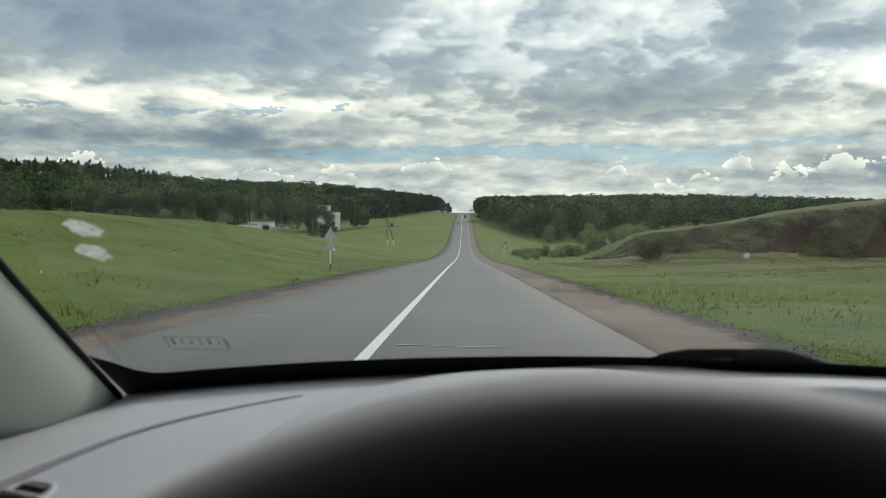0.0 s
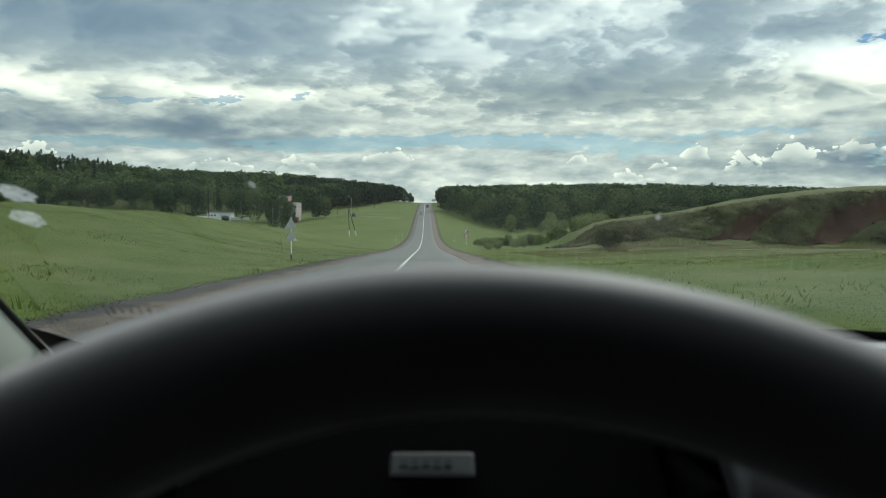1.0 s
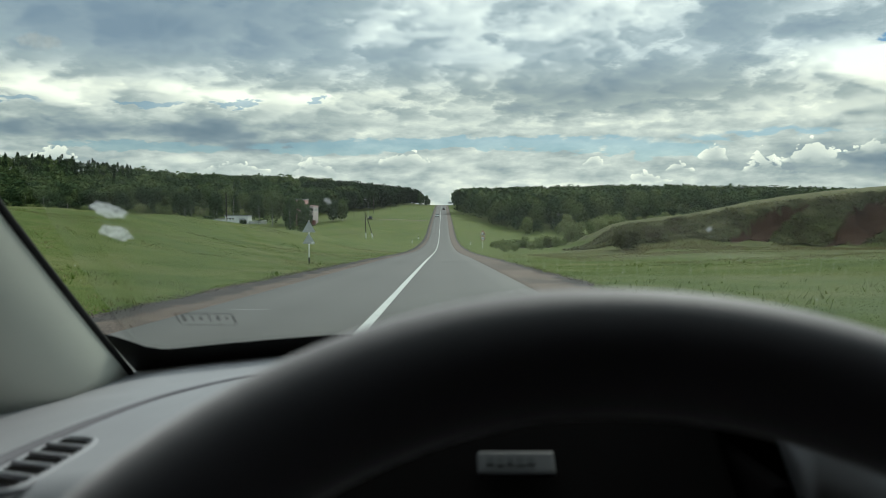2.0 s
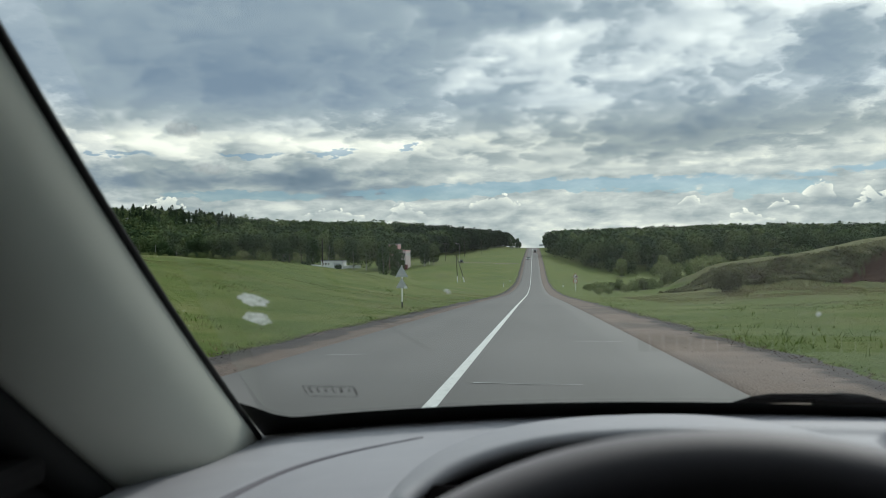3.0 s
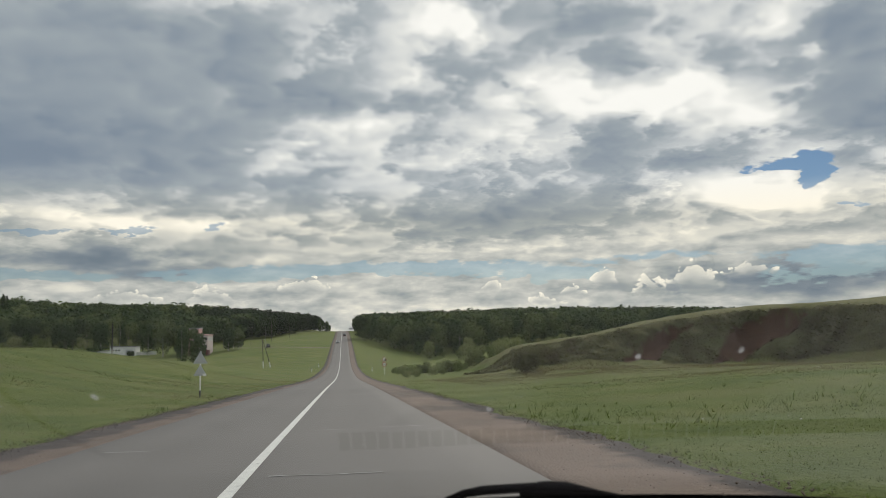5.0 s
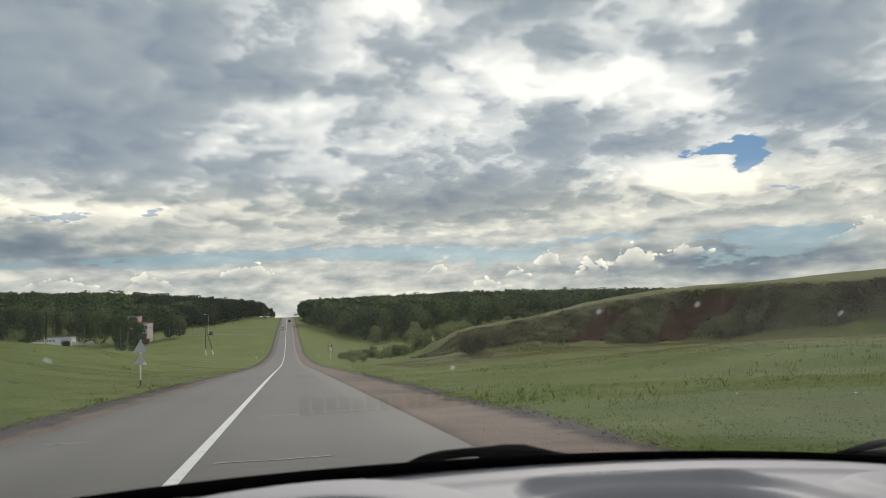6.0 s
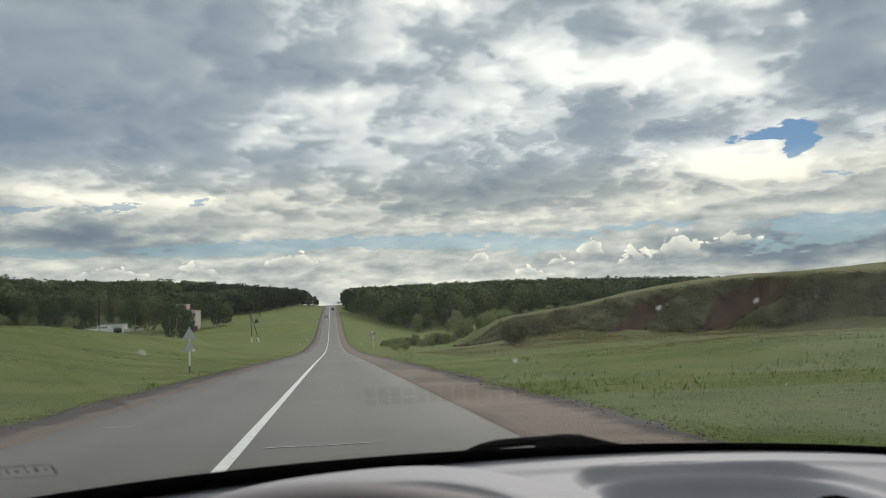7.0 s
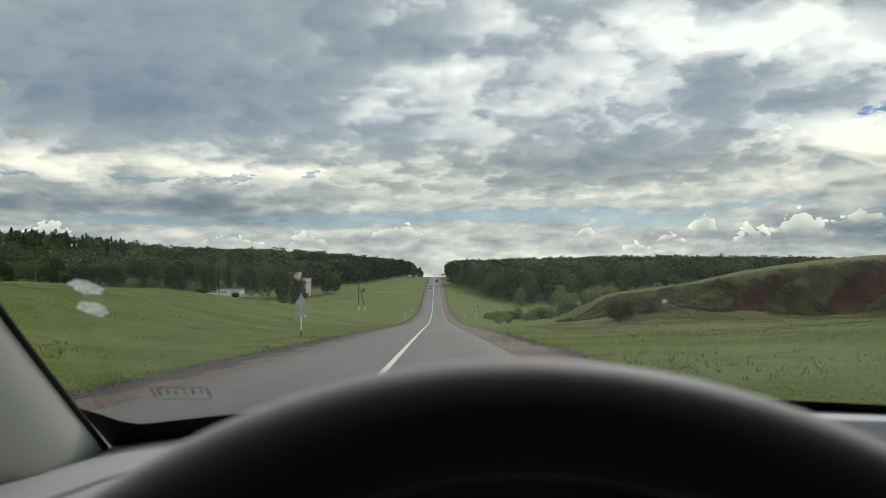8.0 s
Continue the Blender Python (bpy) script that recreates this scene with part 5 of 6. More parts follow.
def slope_sign():
    x, y = 8.4, 153.0
    z = float(land(x, y))
    s = root("road_sign", (x, y, z), "triangular steep-slope sign over a round sign on a post", "road sign")
    part("post", tube([(x, y, z - 0.3), (x, y, z + 3.6)], 0.045, 10), MAT["white_paint"], s)
    t = part("plate", slab(triangle(1.2), 0.015, pose(x, y - 0.06, z + 2.95, 90, 0, 0), bevel=0.003), MAT["sign_red"], s)
    part("field", slab([(u * 0.80, v * 0.80) for u, v in triangle(1.2)], 0.012, pose(x, y - 0.074, z + 2.95, 90, 0, 0)), MAT["sign_white"], t)
    part("wedge", slab([(-0.34, -0.22), (0.34, -0.22), (0.30, 0.16)], 0.010, pose(x, y - 0.085, z + 2.95, 90, 0, 0)), MAT["sign_black"], t, "black slope wedge")
    r = part("plate", slab(disc(0.45), 0.015, pose(x, y - 0.06, z + 1.95, 90, 0, 0), bevel=0.003), MAT["sign_red"], s)
    part("field", slab(disc(0.36), 0.012, pose(x, y - 0.074, z + 1.95, 90, 0, 0)), MAT["sign_white"], r)
    bm = box((0.30, 0.01, 0.16), (x - 0.05, y - 0.086, z + 1.96), bevel=0.03)
    box((0.14, 0.01, 0.10), (x + 0.16, y - 0.086, z + 1.93), bevel=0.02, bm=bm)
    part("symbol", bm, MAT["sign_black"], r)


sign_turned_away()
slope_sign()


def marker_post(x, y):
    z = float(land(x, y))
    p = root("marker_post", (x, y, z), "short white roadside marker post with black band", "marker post", "marker posts")
    part("post", box((0.12, 0.08, 1.1), (x, y, z + 0.45), bevel=0.02), MAT["white_paint"], p)
    part("band", box((0.125, 0.085, 0.2), (x, y, z + 0.75), bevel=0.01), MAT["sign_black"], p)


for x, y in ((-8.0, 190), (7.0, 182), (-7.6, 230)):
    marker_post(x, y)


def wheel(x, y, z, r, parent, w=0.2):
    t = part("wheel", tube([(x - w / 2, y, z), (x - w * 0.3, y, z), (x + w * 0.3, y, z), (x + w / 2, y, z)], [r * 0.9, r, r, r * 0.9], 18), MAT["rubber"], parent)
    part("rim", tube([(x - w / 2 - 0.01, y, z), (x + w / 2 + 0.01, y, z)], r * 0.6, 14), MAT["chrome"], t)


def motor_car(x, y, mat, label, tall=1.45, facing=1):
    """A small passenger car along the road; facing 1: its front towards -y."""
    z = float(road_z(y)) + 0.04 if LEFT < x < RIGHT else float(land(x, y)) + 0.05
    c = root("car", (x, y, z), label, "car", "cars on the road")
    L, w = 4.2, 1.68
    side = [(-L / 2, 0.35), (-L / 2 + 0.05, 0.72), (-L / 2 + 0.9, 0.88), (L / 2 - 0.5, 0.92), (L / 2, 0.82), (L / 2, 0.35), (L / 2 - 0.3, 0.22), (-L / 2 + 0.3, 0.22)]
    turn = Matrix.Translation((x, y, z)) @ Matrix.Scale(facing, 4, (0, 1, 0)) @ Matrix(((0, 0, 1, 0), (1, 0, 0, 0), (0, 1, 0, 0), (0, 0, 0, 1)))
    body = part("body", slab(side, w, turn, bevel=0.06), mat, c)
    cab = [(-0.95, 0.86), (-0.35, tall - 0.06), (0.2, tall), (1.1, tall - 0.05), (1.7, 0.9)]
    part("cabin", slab(cab, w * 0.84, turn, bevel=0.07), MAT["window"], c, "dark glazed cabin")
    part("roof", slab([(-0.38, tall - 0.05), (0.2, tall + 0.015), (1.12, tall - 0.03), (0.2, tall - 0.10)], w * 0.80, turn, bevel=0.01), mat, c)
    for sx_ in (-1, 1):
        for yy in (-1.28, 1.28):
            wheel(x + sx_ * (w / 2 - 0.08), y + yy, z + 0.31, 0.31, c)
        part("headlight", box((0.34, 0.06, 0.15), (x + sx_ * 0.58, y - facing * (L / 2 + 0.0), z + 0.62), bevel=0.03), MAT["sign_white"], body)
    part("bumper", box((w, 0.12, 0.18), (x, y - facing * (L / 2), z + 0.38), bevel=0.04), MAT["black"], body)


motor_car(-2.9, 385, MAT["car_white"], "white oncoming hatchback on the far slope")
motor_car(0.7, 490, MAT["car_red"], "dark car climbing the far slope", 1.8, -1)
motor_car(-34, 343, MAT["car_dark"], "dark parked car on the side track", 1.5)


def board_sign(x, y):
    z = float(land(x, y))
    s = root("board_sign", (x, y, z), "dark rectangular board sign on two posts at the crest", "road sign")
    for d in (-1.3, 1.3):
        part("post", tube([(x + d, y, z - 0.3), (x + d, y, z + 2.6)], 0.06, 8), MAT["chrome"], s)
    part("board", box((3.6, 0.06, 1.6), (x, y - 0.08, z + 2.4), bevel=0.02), MAT["sign_back"], s)


board_sign(6.4, 628)

# ---------------------------------------------------------------- the car that the camera sits in


def at(x, y, z):
    return (x, y, z + EYE)


car = root("car", (0.3, 0.2, 0.0), "car seen from its driver's seat, with pale grey dashboard", "car")


def glass_z(y):
    return -0.119 - 0.72 * (y - 0.705)


def dash_edge(x):
    """Where the dashboard ends under the windscreen."""
    return 0.820 + 0.080 * ((x - 0.2) / 0.66) ** 2


def crease_x(y):
    return curve_at(y, [0.2, 0.44, 0.515, 0.593, 0.668, 0.713, 0.76, 0.95], [-0.394, -0.392, -0.388, -0.376, -0.348, -0.306, -0.229, 0.10])


def hood_reach(x, y):
    """0 in the middle of the instrument hood, 1 on its outline."""
    return (np.abs((x + 0.02) / 0.200) ** 2.6 + np.abs(np.maximum(0, y - 0.44) / 0.285) ** 2.6) ** (1 / 2.6)


def rounded(x, y, cx, cy, hx, hy, p=4.0):
    return (np.abs((x - cx) / hx) ** p + np.abs((y - cy) / hy) ** p) ** (1 / p)


def grille_y(x):
    return 0.733 + 0.02 * ((x - 0.2) / 0.5) ** 2


def opening(x):
    """How far the arched opening over the instruments reaches forward, 0 to 1."""
    return np.clip(1 - np.abs((x + 0.045) / 0.161) ** 2.6, 0, 1) ** (1 / 2.6)


def front_y(x):
    return 0.385 + 0.150 * opening(x)


def dash_z(x, y, hood=True):
    e = dash_edge(x)
    z = glass_z(e) - 0.004 + 0.045 * (e - y)
    c = crease_x(y) - x
    z = z + 0.004 * step(-0.006, 0.006, c) * (1 - step(0.66, 0.76, y))
    if hood:
        h = hood_reach(x, y)
        z = z + 0.036 * np.clip(1 - h**2, 0, 1) ** 0.62 + 0.010 * step(1.01, 0.95, h) - 0.004 * np.exp(-((h - 1.015) / 0.022) ** 2)
    # a low swelling hides the defroster from the seats
    z = z + (0.0055 * np.exp(-((y - grille_y(x) + 0.016) / 0.011) ** 2) - 0.002 * np.exp(-((y - grille_y(x)) / 0.010) ** 2)) * step(-0.13, -0.09, x) * step(0.88, 0.82, x)
    tray = rounded(x, y, 0.375, 0.617, 0.150, 0.098)
    z = z - 0.012 * step(1.10, 0.97, tray) - 0.022 * step(0.95, 0.80, tray)
    z = z + 0.010 * step(1.03, 0.95, rounded(x, y, 0.86, 0.50, 0.32, 0.205))
    return z


def dashboard():
    """The long moulded top, with instrument hood, shallow tray and passenger pad."""
    xs_ = np.concatenate([np.arange(-0.60, 0.19, 0.005), np.arange(0.19, 0.56, 0.0032), np.arange(0.56, 1.22, 0.006)])
    ks = np.linspace(0, 1, 130)
    gx, gk = np.meshgrid(xs_, ks)
    y0 = front_y(gx)
    gy = y0 + (dash_edge(gx) - y0) * gk
    gz = dash_z(gx, gy)
    # rolled front edge
    under = step(0.0, 0.35, opening(gx))
    fall = 0.14 * step(0.13, 0.19, gx)
    gz = gz - (0.05 + 0.1 * fall - 0.042 * under) * (1 - np.sqrt(np.clip(1 - (1 - np.clip(gk / (0.10 + fall - 0.07 * under), 0, 1)) ** 2, 0, 1)))
    top = np.stack([gx, gy, gz + EYE], -1)
    low_ = top.copy()
    low_[..., 2] -= 0.035 - 0.024 * under
    n, m = len(xs_), len(ks)
    verts = np.concatenate([top.reshape(-1, 3), low_.reshape(-1, 3)])
    i, j = np.meshgrid(np.arange(n - 1), np.arange(m - 1))
    a = (j * n + i).ravel()
    up_f = np.stack([a, a + 1, a + n + 1, a + n], -1)
    o = n * m
    dn_f = up_f[:, ::-1] + o
    k = np.arange(n - 1)
    front_f = np.stack([k + 1, k, k + o, k + 1 + o], -1)
    kb = k + (m - 1) * n
    back_f = np.stack([kb, kb + 1, kb + 1 + o, kb + o], -1)
    return arrays("dashboard", verts, np.concatenate([up_f, dn_f, front_f, back_f]), MAT["dash"], car, "pale grey moulded plastic dashboard top", smooth=True)


dash = dashboard()


brim_x = np.linspace(-0.2035, 0.1135, 60)
part("instrument_hood", tube([at(x, float(front_y(x)) + 0.003, float(dash_z(np.array(x), np.array(float(front_y(x)) + 0.003))) - 0.007) for x in brim_x], 0.0068, 8), MAT["dash"], dash, "rounded grey brim over the instruments", smooth=True)
part("instrument_panel", box((0.28, 0.02, 0.16), at(-0.045, 0.4230, -0.2437), (-52, 0, 0), bevel=0.004), MAT["black"], dash, "black instrument panel in deep shade")
part("panel_back", box((0.24, 0.012, 0.08), at(-0.045, 0.60, -0.247), bevel=0.003), MAT["black"], dash)
part("panel_roof", box((0.24, 0.14, 0.006), at(-0.045, 0.53, -0.206), bevel=0.002), MAT["black"], dash)
for s in (-1, 1):
    part("panel_cheek", box((0.014, 0.12, 0.20), at(-0.045 + s * 0.153, 0.46, -0.315), (0, 0, s * 4), bevel=0.005), MAT["black"], dash)
part("lower_dash", box((1.78, 0.10, 0.45), at(0.31, 0.46, -0.50), (8, 0, 0), bevel=0.02), MAT["door"], car, "dark lower dashboard")
lcd = part("display", box((0.048, 0.006, 0.0165), at(-0.040, 0.4290, -0.2135), (-52, 0, 0), bevel=0.0025), MAT["display"], dash, "small pale display strip")
for k in range(5):
    part("display_mark", box((0.0042, 0.002, 0.0046 + 0.0015 * (k % 2)), at(-0.056 + 0.0062 * k, 0.4266, -0.2110), (-52, 0, 0)), MAT["sign_black"], lcd)

def on_dash(x, y, up_=0.0):
    return at(x, y, float(dash_z(np.array(x), np.array(y))) + up_)


# the seam's shadow as a dark strip, curving from left vent to instrument hood
seam_y = np.linspace(0.40, 0.758, 48)
part("seam_shadow", tube([on_dash(float(crease_x(v)) + 0.002, v, -0.0012) for v in seam_y], [0.0064 - 0.0036 * float(step(0.42, 0.74, v)) for v in seam_y], 8), MAT["seam"], dash, "shadow line of the curved dashboard seam, laid as a dark strip", smooth=True)

# left air vent: a rounded slanting frame round dark slots
VENT = (-0.356, 0.4720)


def side_vent():
    """A rounded frame with dark slots between slats."""
    cx, cy = VENT

    def slant(x, y, up_=0.0):
        return on_dash(x, y - 0.66 * (x - cx), up_)
    ring = [(cx + 0.0225 * math.copysign(abs(math.cos(a)) ** 0.5, math.cos(a)), cy + 0.058 * math.copysign(abs(math.sin(a)) ** 0.6, math.sin(a))) for a in np.arange(0, 6.283, 0.13)]
    v = part("side_vent", tube([slant(x, y, -0.0005) for x, y in ring], 0.0026, 8, closed=True), MAT["dash"], dash, "slanting grey air vent with dark slots", smooth=True)
    for k in range(5):
        y = cy - 0.043 + 0.0215 * k
        w = 0.0185 if k in (1, 2, 3) else 0.0150
        h = 0.0066 if k else 0.0045
        bm = bmesh.new()
        bm.faces.new([bm.verts.new(slant(cx + sx_ * w, y + sy_ * h, 0.0014)) for sx_, sy_ in ((-1, -1), (1, -1), (1, 1), (-1, 1))])
        part("vent_slot", bm, MAT["black"], v)
        if k < 4:
            line = [slant(cx + u * 0.0195, y + 0.01075, 0.0012) for u in (-1, 0, 1)]
            part("vent_slat", tube(line, 0.0024, 6), MAT["dash"], v, smooth=True)


side_vent()

# slotted grille along the foot of the windscreen
grille = part("defroster_grille", box((0.002, 0.002, 0.001), at(0.03, 0.733, float(dash_z(np.array(0.03), np.array(0.733))))), MAT["black"], dash, "defroster slots along the windscreen, their inner shade laid on as dark plates")
# each slot is a dark plate that carries the shade of its recess
for x in np.arange(0.02, 0.815, 0.0146):
    bm = bmesh.new()
    low_v, top_v = [], []
    for dx, dy in ((-0.0058, -0.0085), (0.0058, -0.0085), (0.0058, 0.0125), (-0.0058, 0.0125)):
        px_, py_ = x + dx + 0.1 * dy, float(grille_y(x)) + dy
        z = float(dash_z(np.array(px_), np.array(py_)))
        low_v.append(bm.verts.new(at(px_, py_, z - 0.002)))
        top_v.append(bm.verts.new(at(px_, py_, z + 0.0007)))
    bm.faces.new(top_v)
    for k in range(4):
        bm.faces.new((low_v[k], low_v[(k + 1) % 4], top_v[(k + 1) % 4], top_v[k]))
    part("grille_slot", bm, MAT["slot"], grille)

# windscreen: one sheet, seen from inside


def windscreen():
    bm = bmesh.new()
    vs = [bm.verts.new(at(x, y, glass_z(y))) for x, y in ((-0.375, 0.13), (1.02, 0.13), (1.20, 0.96), (-0.47, 0.96))]
    f = bm.faces.new(vs)
    f.normal_update()
    if f.normal.z > 0:
        f.normal_flip()
    mesh = bpy.data.meshes.new("windscreen")
    bm.to_mesh(mesh)
    bm.free()
    ob = link("windscreen", mesh, MAT["glass"], car, "clear windscreen with faint dashboard reflections")
    ob.visible_shadow = False
    return ob


screen = windscreen()


def frit():
    """Black printed band along the foot of the glass and up the pillar."""
    bm = bmesh.new()
    xs_ = np.linspace(-0.475, 1.18, 90)
    hi, lo = [], []
    for x in xs_:
        yb = 0.798 + (0.062 if x < 0.1 else 0.045) * ((x - 0.1) / 0.55) ** 2
        yb -= 0.050 * float(np.clip((-0.405 - x) / 0.062, 0, 1)) ** 2.2
        hi.append(bm.verts.new(at(x, yb, glass_z(yb) - 0.003)))
        lo.append(bm.verts.new(at(x, 0.955, glass_z(0.955) - 0.003)))
    for k in range(len(xs_) - 1):
        bm.faces.new((hi[k], lo[k], lo[k + 1], hi[k + 1]))
    part("frit_band", bm, MAT["rubber"], screen, "black printed border of the glass").visible_shadow = True


frit()


def smudge(x, y, w, h, seed):
    rng = np.random.default_rng(seed)
    bm = bmesh.new()
    n = 18
    vs = []
    for k in range(n):
        a = 6.28319 * k / n
        r = rng.uniform(0.72, 1.1)
        yy = y + h * r * math.sin(a)
        vs.append(bm.verts.new(at(x + w * r * math.cos(a) + 0.3 * (yy - y), yy, glass_z(yy) - 0.0015)))
    bm.faces.new(vs)
    part("dirt_spot", bm, MAT["smudge"], screen, "dried pale splash of dirt on the glass")


smudge(-0.375, 0.621, 0.0150, 0.0105, 1)
smudge(-0.382, 0.650, 0.0150, 0.0110, 2)
smudge(-0.351, 0.434, 0.0140, 0.0070, 3)
smudge(-0.347, 0.468, 0.0140, 0.0055, 4)
for k, (x, y) in enumerate(((0.272, 0.575), (0.365, 0.570), (0.529, 0.588), (0.153, 0.642), (-0.183, 0.609))):
    smudge(x, y, 0.0028, 0.0035, 20 + k)


def sticker():
    bm = bmesh.new()
    cx, cy = -0.347, 0.790

    def put(dx, dy, w, h):
        vs = [bm.verts.new(at(cx + dx + sx_ * w / 2, cy + dy + sy_ * h / 2, glass_z(cy + dy + sy_ * h / 2) - 0.0012)) for sx_, sy_ in ((-1, -1), (1, -1), (1, 1), (-1, 1))]
        bm.faces.new(vs)
    put(0, -0.0105, 0.062, 0.0022)
    put(0, 0.012, 0.060, 0.0014)
    put(-0.031, 0, 0.0018, 0.02)
    put(0.031, 0, 0.0030, 0.02)
    for k in range(6):
        put(-0.024 + 0.0095 * k, -0.002, 0.0022 if k % 2 else 0.0036, 0.0125 - 0.003 * (k % 3))
    part("sticker", bm, MAT["ink"], screen, "small dark printed mark on the glass, unreadable")


sticker()

# A-pillar: a lit face beside the glass and a broad face towards the seat


def pillar(edge, ridge, seat, name, label):
    bm = bmesh.new()
    rows = []
    for k in range(25):
        t = k / 24
        e, r_, s = [Vector(a).lerp(Vector(b), t) for a, b in (edge, ridge, seat)]
        bow = 0.016 * math.sin(math.pi * t) * (1 if e.x > 0.3 else -1)
        e.x, r_.x = e.x + bow, r_.x + bow
        line = []
        for u in np.linspace(0, 1, 15):
            p = (1 - u) ** 2 * e + 2 * u * (1 - u) * r_ + u * u * s
            line.append(bm.verts.new(at(*p)))
        back = [bm.verts.new(at(*(s + Vector((-0.05, 0.06, 0.03))))), bm.verts.new(at(*(e + Vector((-0.05, 0.03, 0.02)))))]
        rows.append(line + back)
    for a, b in zip(rows, rows[1:]):
        for i in range(len(a)):
            bm.faces.new((a[i], a[(i + 1) % len(a)], b[(i + 1) % len(a)], b[i]))
    bm.faces.new(rows[0])
    bm.faces.new(rows[-1][::-1])
    bmesh.ops.recalc_face_normals(bm, faces=bm.faces)
    return part(name, bm, MAT["pillar"], car, label, smooth=True)


EDGE = ((-0.4690, 0.875, -0.262), (-0.392, 0.10, 0.315))
SEAT = ((-0.555, 0.700, -0.290), (-0.515, -0.04, 0.30))
RIDGE = ((-0.458, 0.760, -0.285), (-0.392, 0.00, 0.285))
left_pillar = pillar(EDGE, RIDGE, SEAT, "pillar_trim", "beige grey cloth-covered windscreen pillar")
part("pillar_seal", tube([at(*(Vector(EDGE[0]).lerp(Vector(EDGE[1]), t) - Vector((0.016 * math.sin(math.pi * t), 0, 0)))) for t in np.linspace(0, 1, 16)], 0.0042, 8), MAT["rubber"], left_pillar, "black rubber windscreen seal", smooth=True)
part("door_seal", tube([at(*(Vector(SEAT[0]).lerp(Vector(SEAT[1]), t) + Vector((-0.012, -0.005, -0.012)))) for t in np.linspace(-0.05, 1, 12)], 0.022, 10), MAT["rubber"], left_pillar, "black rubber door seal", smooth=True)


def mirrored(p):
    return tuple((0.72 - x + 0.02, y, z) for x, y, z in p)


pillar(mirrored(EDGE), mirrored(RIDGE), mirrored(SEAT), "pillar_trim", "beige grey cloth-covered windscreen pillar")

# steering wheel
HUB, LEAN = Vector((-0.0304, 0.090, -0.2090)), 0.9006
WV = Vector((0, math.sin(LEAN), math.cos(LEAN)))
WN = Vector((0, -math.cos(LEAN), math.sin(LEAN)))
WU = Vector((1, 0, 0))


def on_wheel(u, v, n=0.0):
    return at(*(HUB + WU * u + WV * v + WN * n))


RIM_R, RIM_T = 0.172, 0.0210
wheel_rim = part("steering_wheel", tube([on_wheel(RIM_R * math.cos(a), RIM_R * math.sin(a)) for a in np.linspace(0, 2 * math.pi, 97)[:-1]], RIM_T, 24, closed=True), MAT["rim"], car, "thick black steering wheel", smooth=True)
hub_line = [(0.075 * math.copysign(abs(math.cos(a)) ** 0.7, math.cos(a)), 0.062 * math.copysign(abs(math.sin(a)) ** 0.7, math.sin(a)) - 0.01) for a in np.arange(0, 6.283, 0.16)]
hub_m = Matrix((WU.to_4d(), WV.to_4d(), WN.to_4d(), (0, 0, 0, 1))).transposed()
hub_m = Matrix.Translation(at(*(HUB - WN * 0.045))) @ hub_m.to_3x3().to_4x4()
part("wheel_hub", slab(hub_line, 0.05, hub_m, bevel=0.012), MAT["rim"], wheel_rim, "black padded wheel hub")
for a in (8, 172, 250, 290):
    c, s = math.cos(radians(a)), math.sin(radians(a))
    part("wheel_spoke", tube([on_wheel(0.05 * c, 0.05 * s, -0.045), on_wheel(0.12 * c, 0.12 * s, -0.03), on_wheel(RIM_R * c, RIM_R * s, 0)], [0.02, 0.014, 0.012], 10), MAT["rim"], wheel_rim, smooth=True)
part("column_cover", tube([at(*(HUB - WN * 0.06)), at(-0.028, 0.30, -0.34), at(-0.028, 0.47, -0.42)], [0.055, 0.06, 0.06], 14), MAT["black"], car, "black steering column cover", smooth=True)

# wiper outside, lying on the cowl
wiper = part("wiper", tube([at(p[0], p[1], p[2] - 0.007) for p in ((0.150, 0.928, -0.2125), (0.172, 0.922, -0.2045), (0.195, 0.918, -0.2005), (0.235, 0.912, -0.1985), (0.285, 0.910, -0.1985))], [0.0035, 0.005, 0.006, 0.006, 0.007], 8), MAT["black"], car, "black windscreen wiper resting on the cowl", smooth=True)
part("wiper_hinge", tube([at(p[0], p[1], p[2] - 0.007) for p in ((0.245, 0.912, -0.205), (0.275, 0.91, -0.2025), (0.305, 0.91, -0.2045), (0.350, 0.915, -0.216), (0.42, 0.93, -0.231))], [0.010, 0.012, 0.012, 0.010, 0.007], 8), MAT["black"], wiper, smooth=True)
part("wiper_blade", tube([at(p[0], p[1], p[2] - 0.007) for p in ((-0.02, 0.945, -0.238), (0.16, 0.935, -0.2215), (0.30, 0.93, -0.2195), (0.62, 0.945, -0.246))], [0.005, 0.007, 0.008, 0.005], 8), MAT["rubber"], wiper, smooth=True)
wiper_b = part("wiper", tube([at(p[0], p[1], p[2] - 0.007) for p in ((0.80, 0.955, -0.254), (0.87, 0.945, -0.238), (0.93, 0.94, -0.232), (1.06, 0.95, -0.243))], [0.004, 0.006, 0.006, 0.007], 8), MAT["black"], car, "black windscreen wiper resting on the cowl", smooth=True)
part("wiper_blade", tube([at(0.79, 0.957, -0.260), at(1.14, 0.962, -0.264)], 0.006, 8), MAT["rubber"], wiper_b)

# shell: roof, doors, tail, floor and bonnet
# the lining's colour is kept dark so that little light bounces into the cabin
part("roof", box((1.55, 1.75, 0.05), at(0.33, -0.72, 0.345), bevel=0.02), MAT["lining"], car, "unseen cloth roof lining, darkened to cut bounced light")
part("roof_skin", box((1.62, 1.85, 0.03), at(0.33, -0.72, 0.390), bevel=0.012), MAT["body"], car, "pale grey car roof")
part("windscreen_header", box((1.36, 0.20, 0.03), at(0.33, 0.160, 0.252), (-35.8, 0, 0), bevel=0.01), MAT["lining"], car)


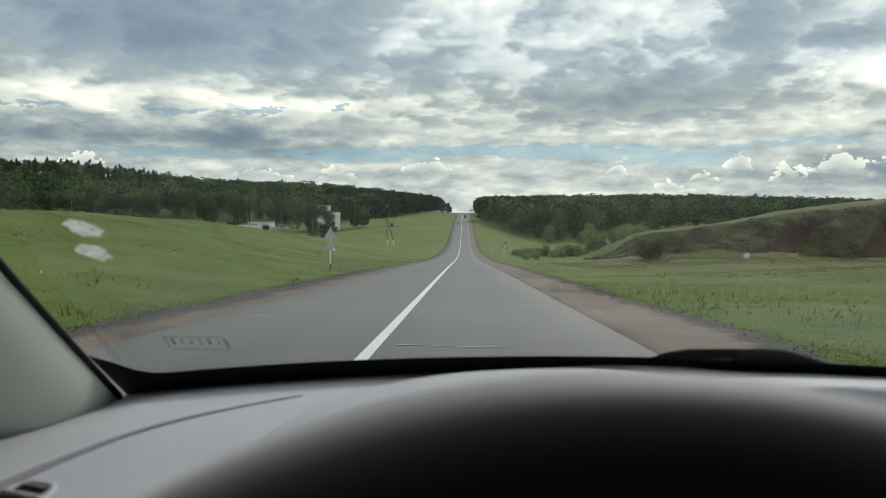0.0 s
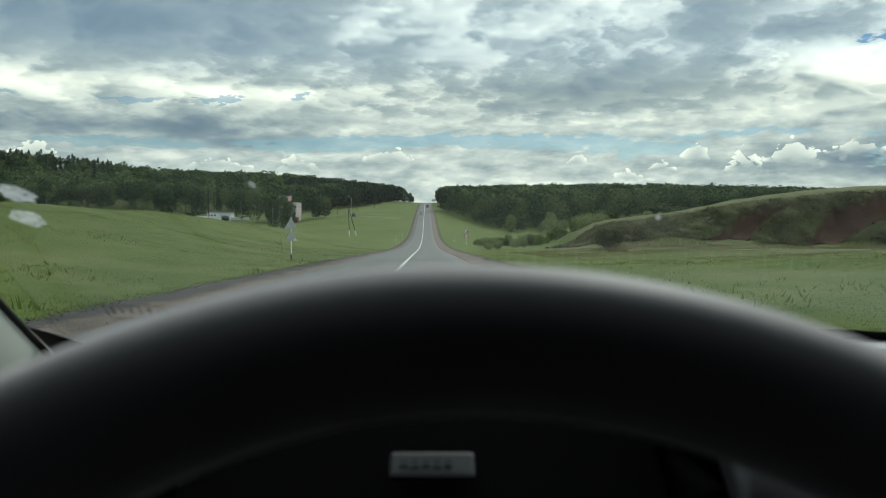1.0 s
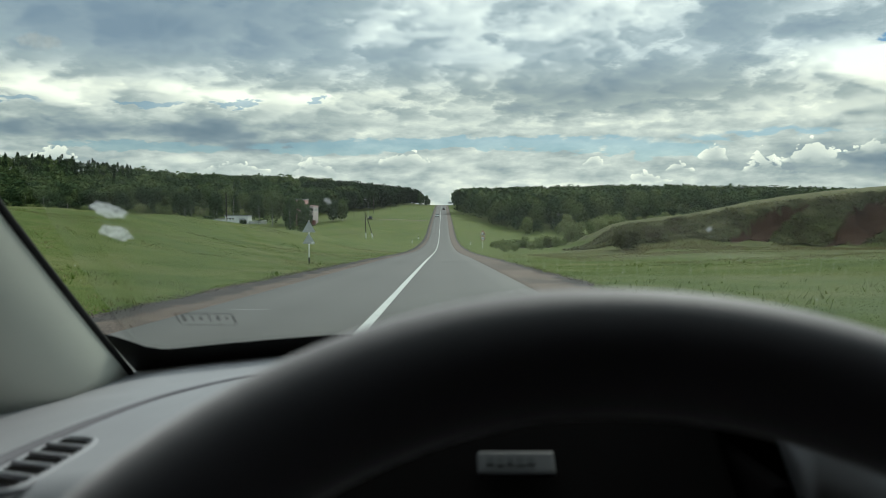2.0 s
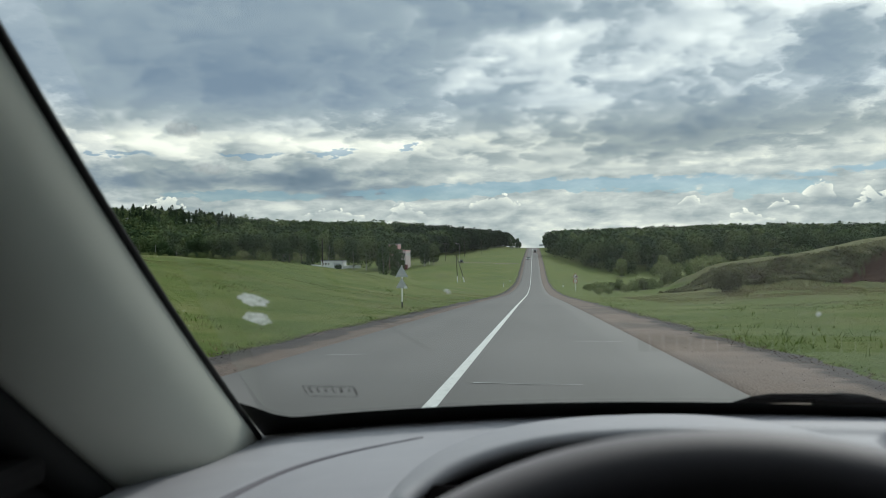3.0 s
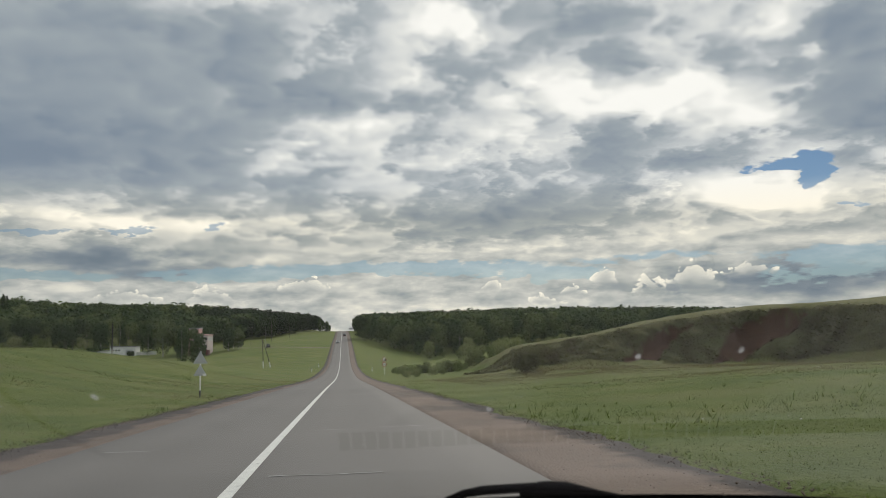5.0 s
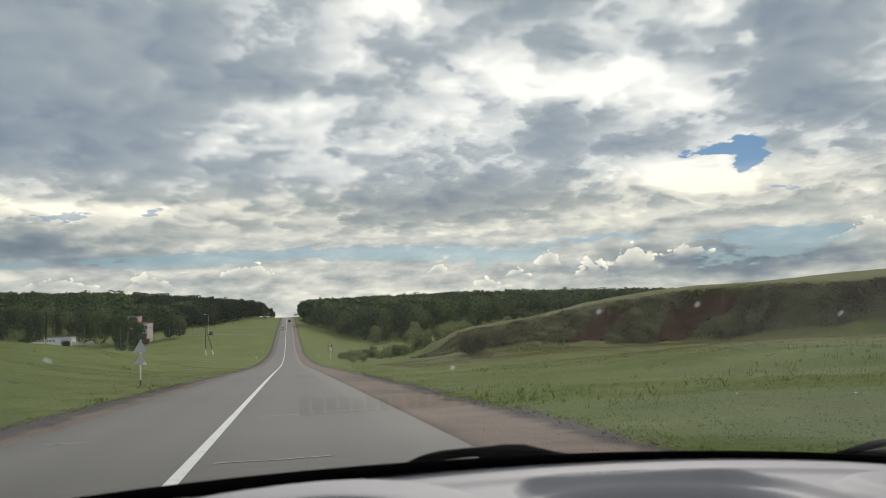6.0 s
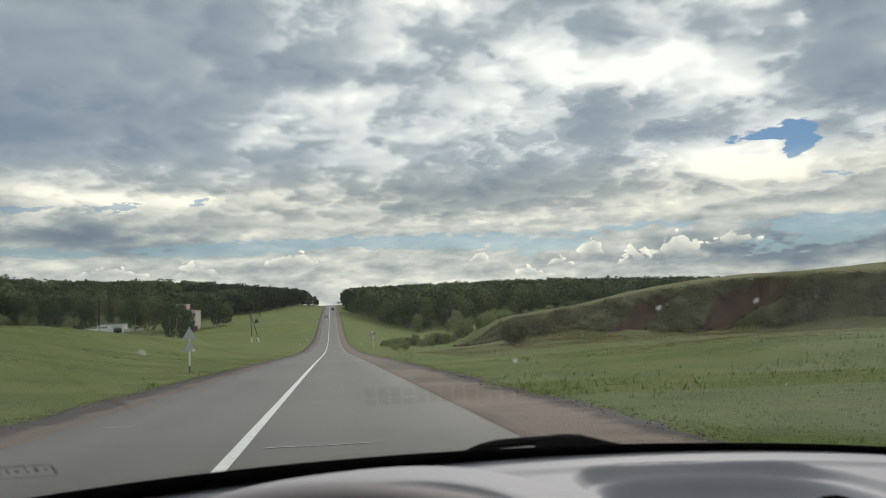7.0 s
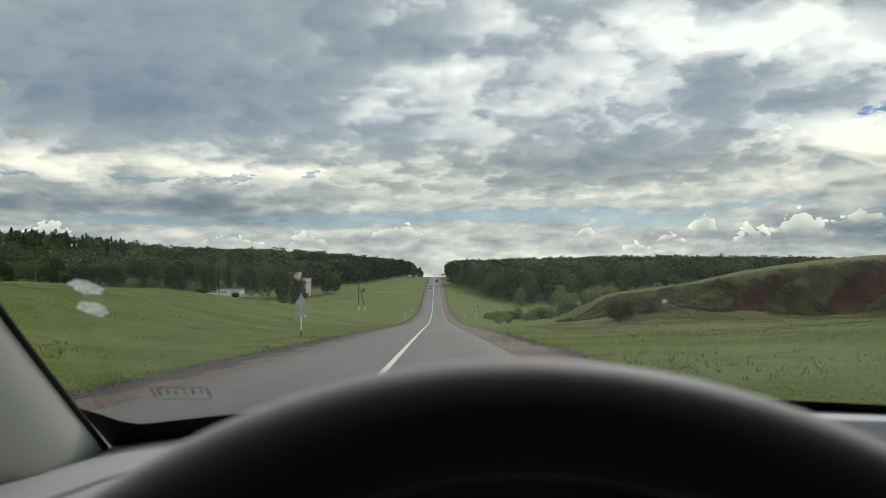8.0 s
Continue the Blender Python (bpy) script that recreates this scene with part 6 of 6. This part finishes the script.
def door(side):
    x = 0.33 + side * 0.93
    d = part("door", box((0.07, 1.75, 0.66), at(x, -0.18, -0.535), bevel=0.02), MAT["door"], car, "dark plastic door lining")
    part("sill_trim", box((0.06, 1.6, 0.03), at(x - side * 0.03, -0.25, -0.205), bevel=0.01), MAT["door"], d)
    part("door_skin", box((0.03, 1.9, 0.75), at(x + side * 0.055, -0.18, -0.56), bevel=0.01), MAT["body"], d, "pale grey door skin")
    m = pose(*at(x, 0, 0), 0, 0, 0) @ Matrix(((0, 0, 1, 0), (1, 0, 0, 0), (0, 1, 0, 0), (0, 0, 0, 1)))
    part("sail_panel", slab([(0.28, -0.21), (0.74, -0.21), (0.70, -0.26), (0.50, -0.08), (0.33, 0.07), (0.29, 0.06)], 0.03, m, bevel=0.006), MAT["door"], d, "dark triangular corner panel")
    part("window_frame", tube([at(x, 0.30, -0.2), at(x, 0.285, 0.08), at(x - side * 0.06, -0.05, 0.31), at(x - side * 0.06, -0.95, 0.31), at(x, -1.02, -0.2)], 0.018, 8), MAT["rubber"], d)
    mx = x + side * 0.22
    mirror = part("door_mirror", box((0.20, 0.10, 0.15), at(mx, 0.66, -0.20), (0, 0, side * -10), bevel=0.035, segments=4), MAT["body"], d, "pale grey door mirror housing")
    part("mirror_glass", box((0.15, 0.006, 0.11), at(mx, 0.607, -0.20), (0, 0, side * -10), bevel=0.002), MAT["chrome"], mirror)


door(-1)
door(1)
# unseen walls added to keep light from behind and from the sides out
part("tail", box((1.86, 0.06, 1.25), at(0.33, -1.60, -0.26), bevel=0.02), MAT["black"], car, "unseen dark wall added to close the cabin against light from behind")
part("side_light_block", box((0.06, 1.86, 0.56), at(-0.60, -0.68, 0.07), bevel=0.02), MAT["lining"], car)
part("side_light_block", box((0.06, 1.93, 0.56), at(1.26, -0.645, 0.07), bevel=0.02), MAT["lining"], car)
part("floor_pan", box((1.86, 2.6, 0.06), at(0.33, -0.35, -0.93), bevel=0.02), MAT["door"], car)
part("bulkhead", box((1.80, 0.05, 0.62), at(0.33, 0.99, -0.64), bevel=0.01), MAT["black"], car)
part("bonnet", box((1.66, 0.80, 0.04), at(0.33, 1.42, -0.475), (-13, 0, 0), bevel=0.015), MAT["body"], car, "pale grey bonnet")
for s in (-1, 1):
    part("wing", box((0.12, 1.0, 0.40), at(0.33 + s * 0.86, 1.45, -0.72), bevel=0.04), MAT["body"], car)
    for y in (1.35, -1.0):
        wheel(0.33 + s * 0.82, y, float(road_z(y)) + 0.35, 0.31, car)
part("nose", box((1.72, 0.10, 0.42), at(0.33, 1.90, -0.78), bevel=0.04), MAT["body"], car)

# sunglasses left lying in the tray


def sunglasses():
    x, y = 0.392, 0.560
    z = float(dash_z(np.array(x), np.array(y))) + 0.001
    g = root("sunglasses", at(x, y, z), "dark sunglasses lying folded in the dashboard tray", "sunglasses")
    for s in (-1, 1):
        loop = [at(x + s * 0.037 + 0.027 * math.cos(a), y + 0.014 * math.sin(a), z + 0.013 + 0.012 * math.sin(a)) for a in np.arange(0, 6.283, 0.26)]
        f = part("frame", tube(loop, 0.0024, 8, closed=True), MAT["black"], g, smooth=True)
        bm = bmesh.new()
        bm.faces.new([bm.verts.new(p) for p in loop])
        part("lens", bm, MAT["lens"], f, "dark glossy lens")
        part("temple", tube([at(x + s * 0.054, y, z + 0.010), at(x + s * 0.045, y - 0.03, z + 0.012), at(x - s * 0.05, y - 0.02, z + 0.008)], 0.0022, 8), MAT["black"], g, smooth=True)
    part("bridge", tube([at(x - 0.007, y, z + 0.010), at(x, y + 0.003, z + 0.011), at(x + 0.007, y, z + 0.010)], 0.0022, 8), MAT["chrome"], g, smooth=True)


sunglasses()
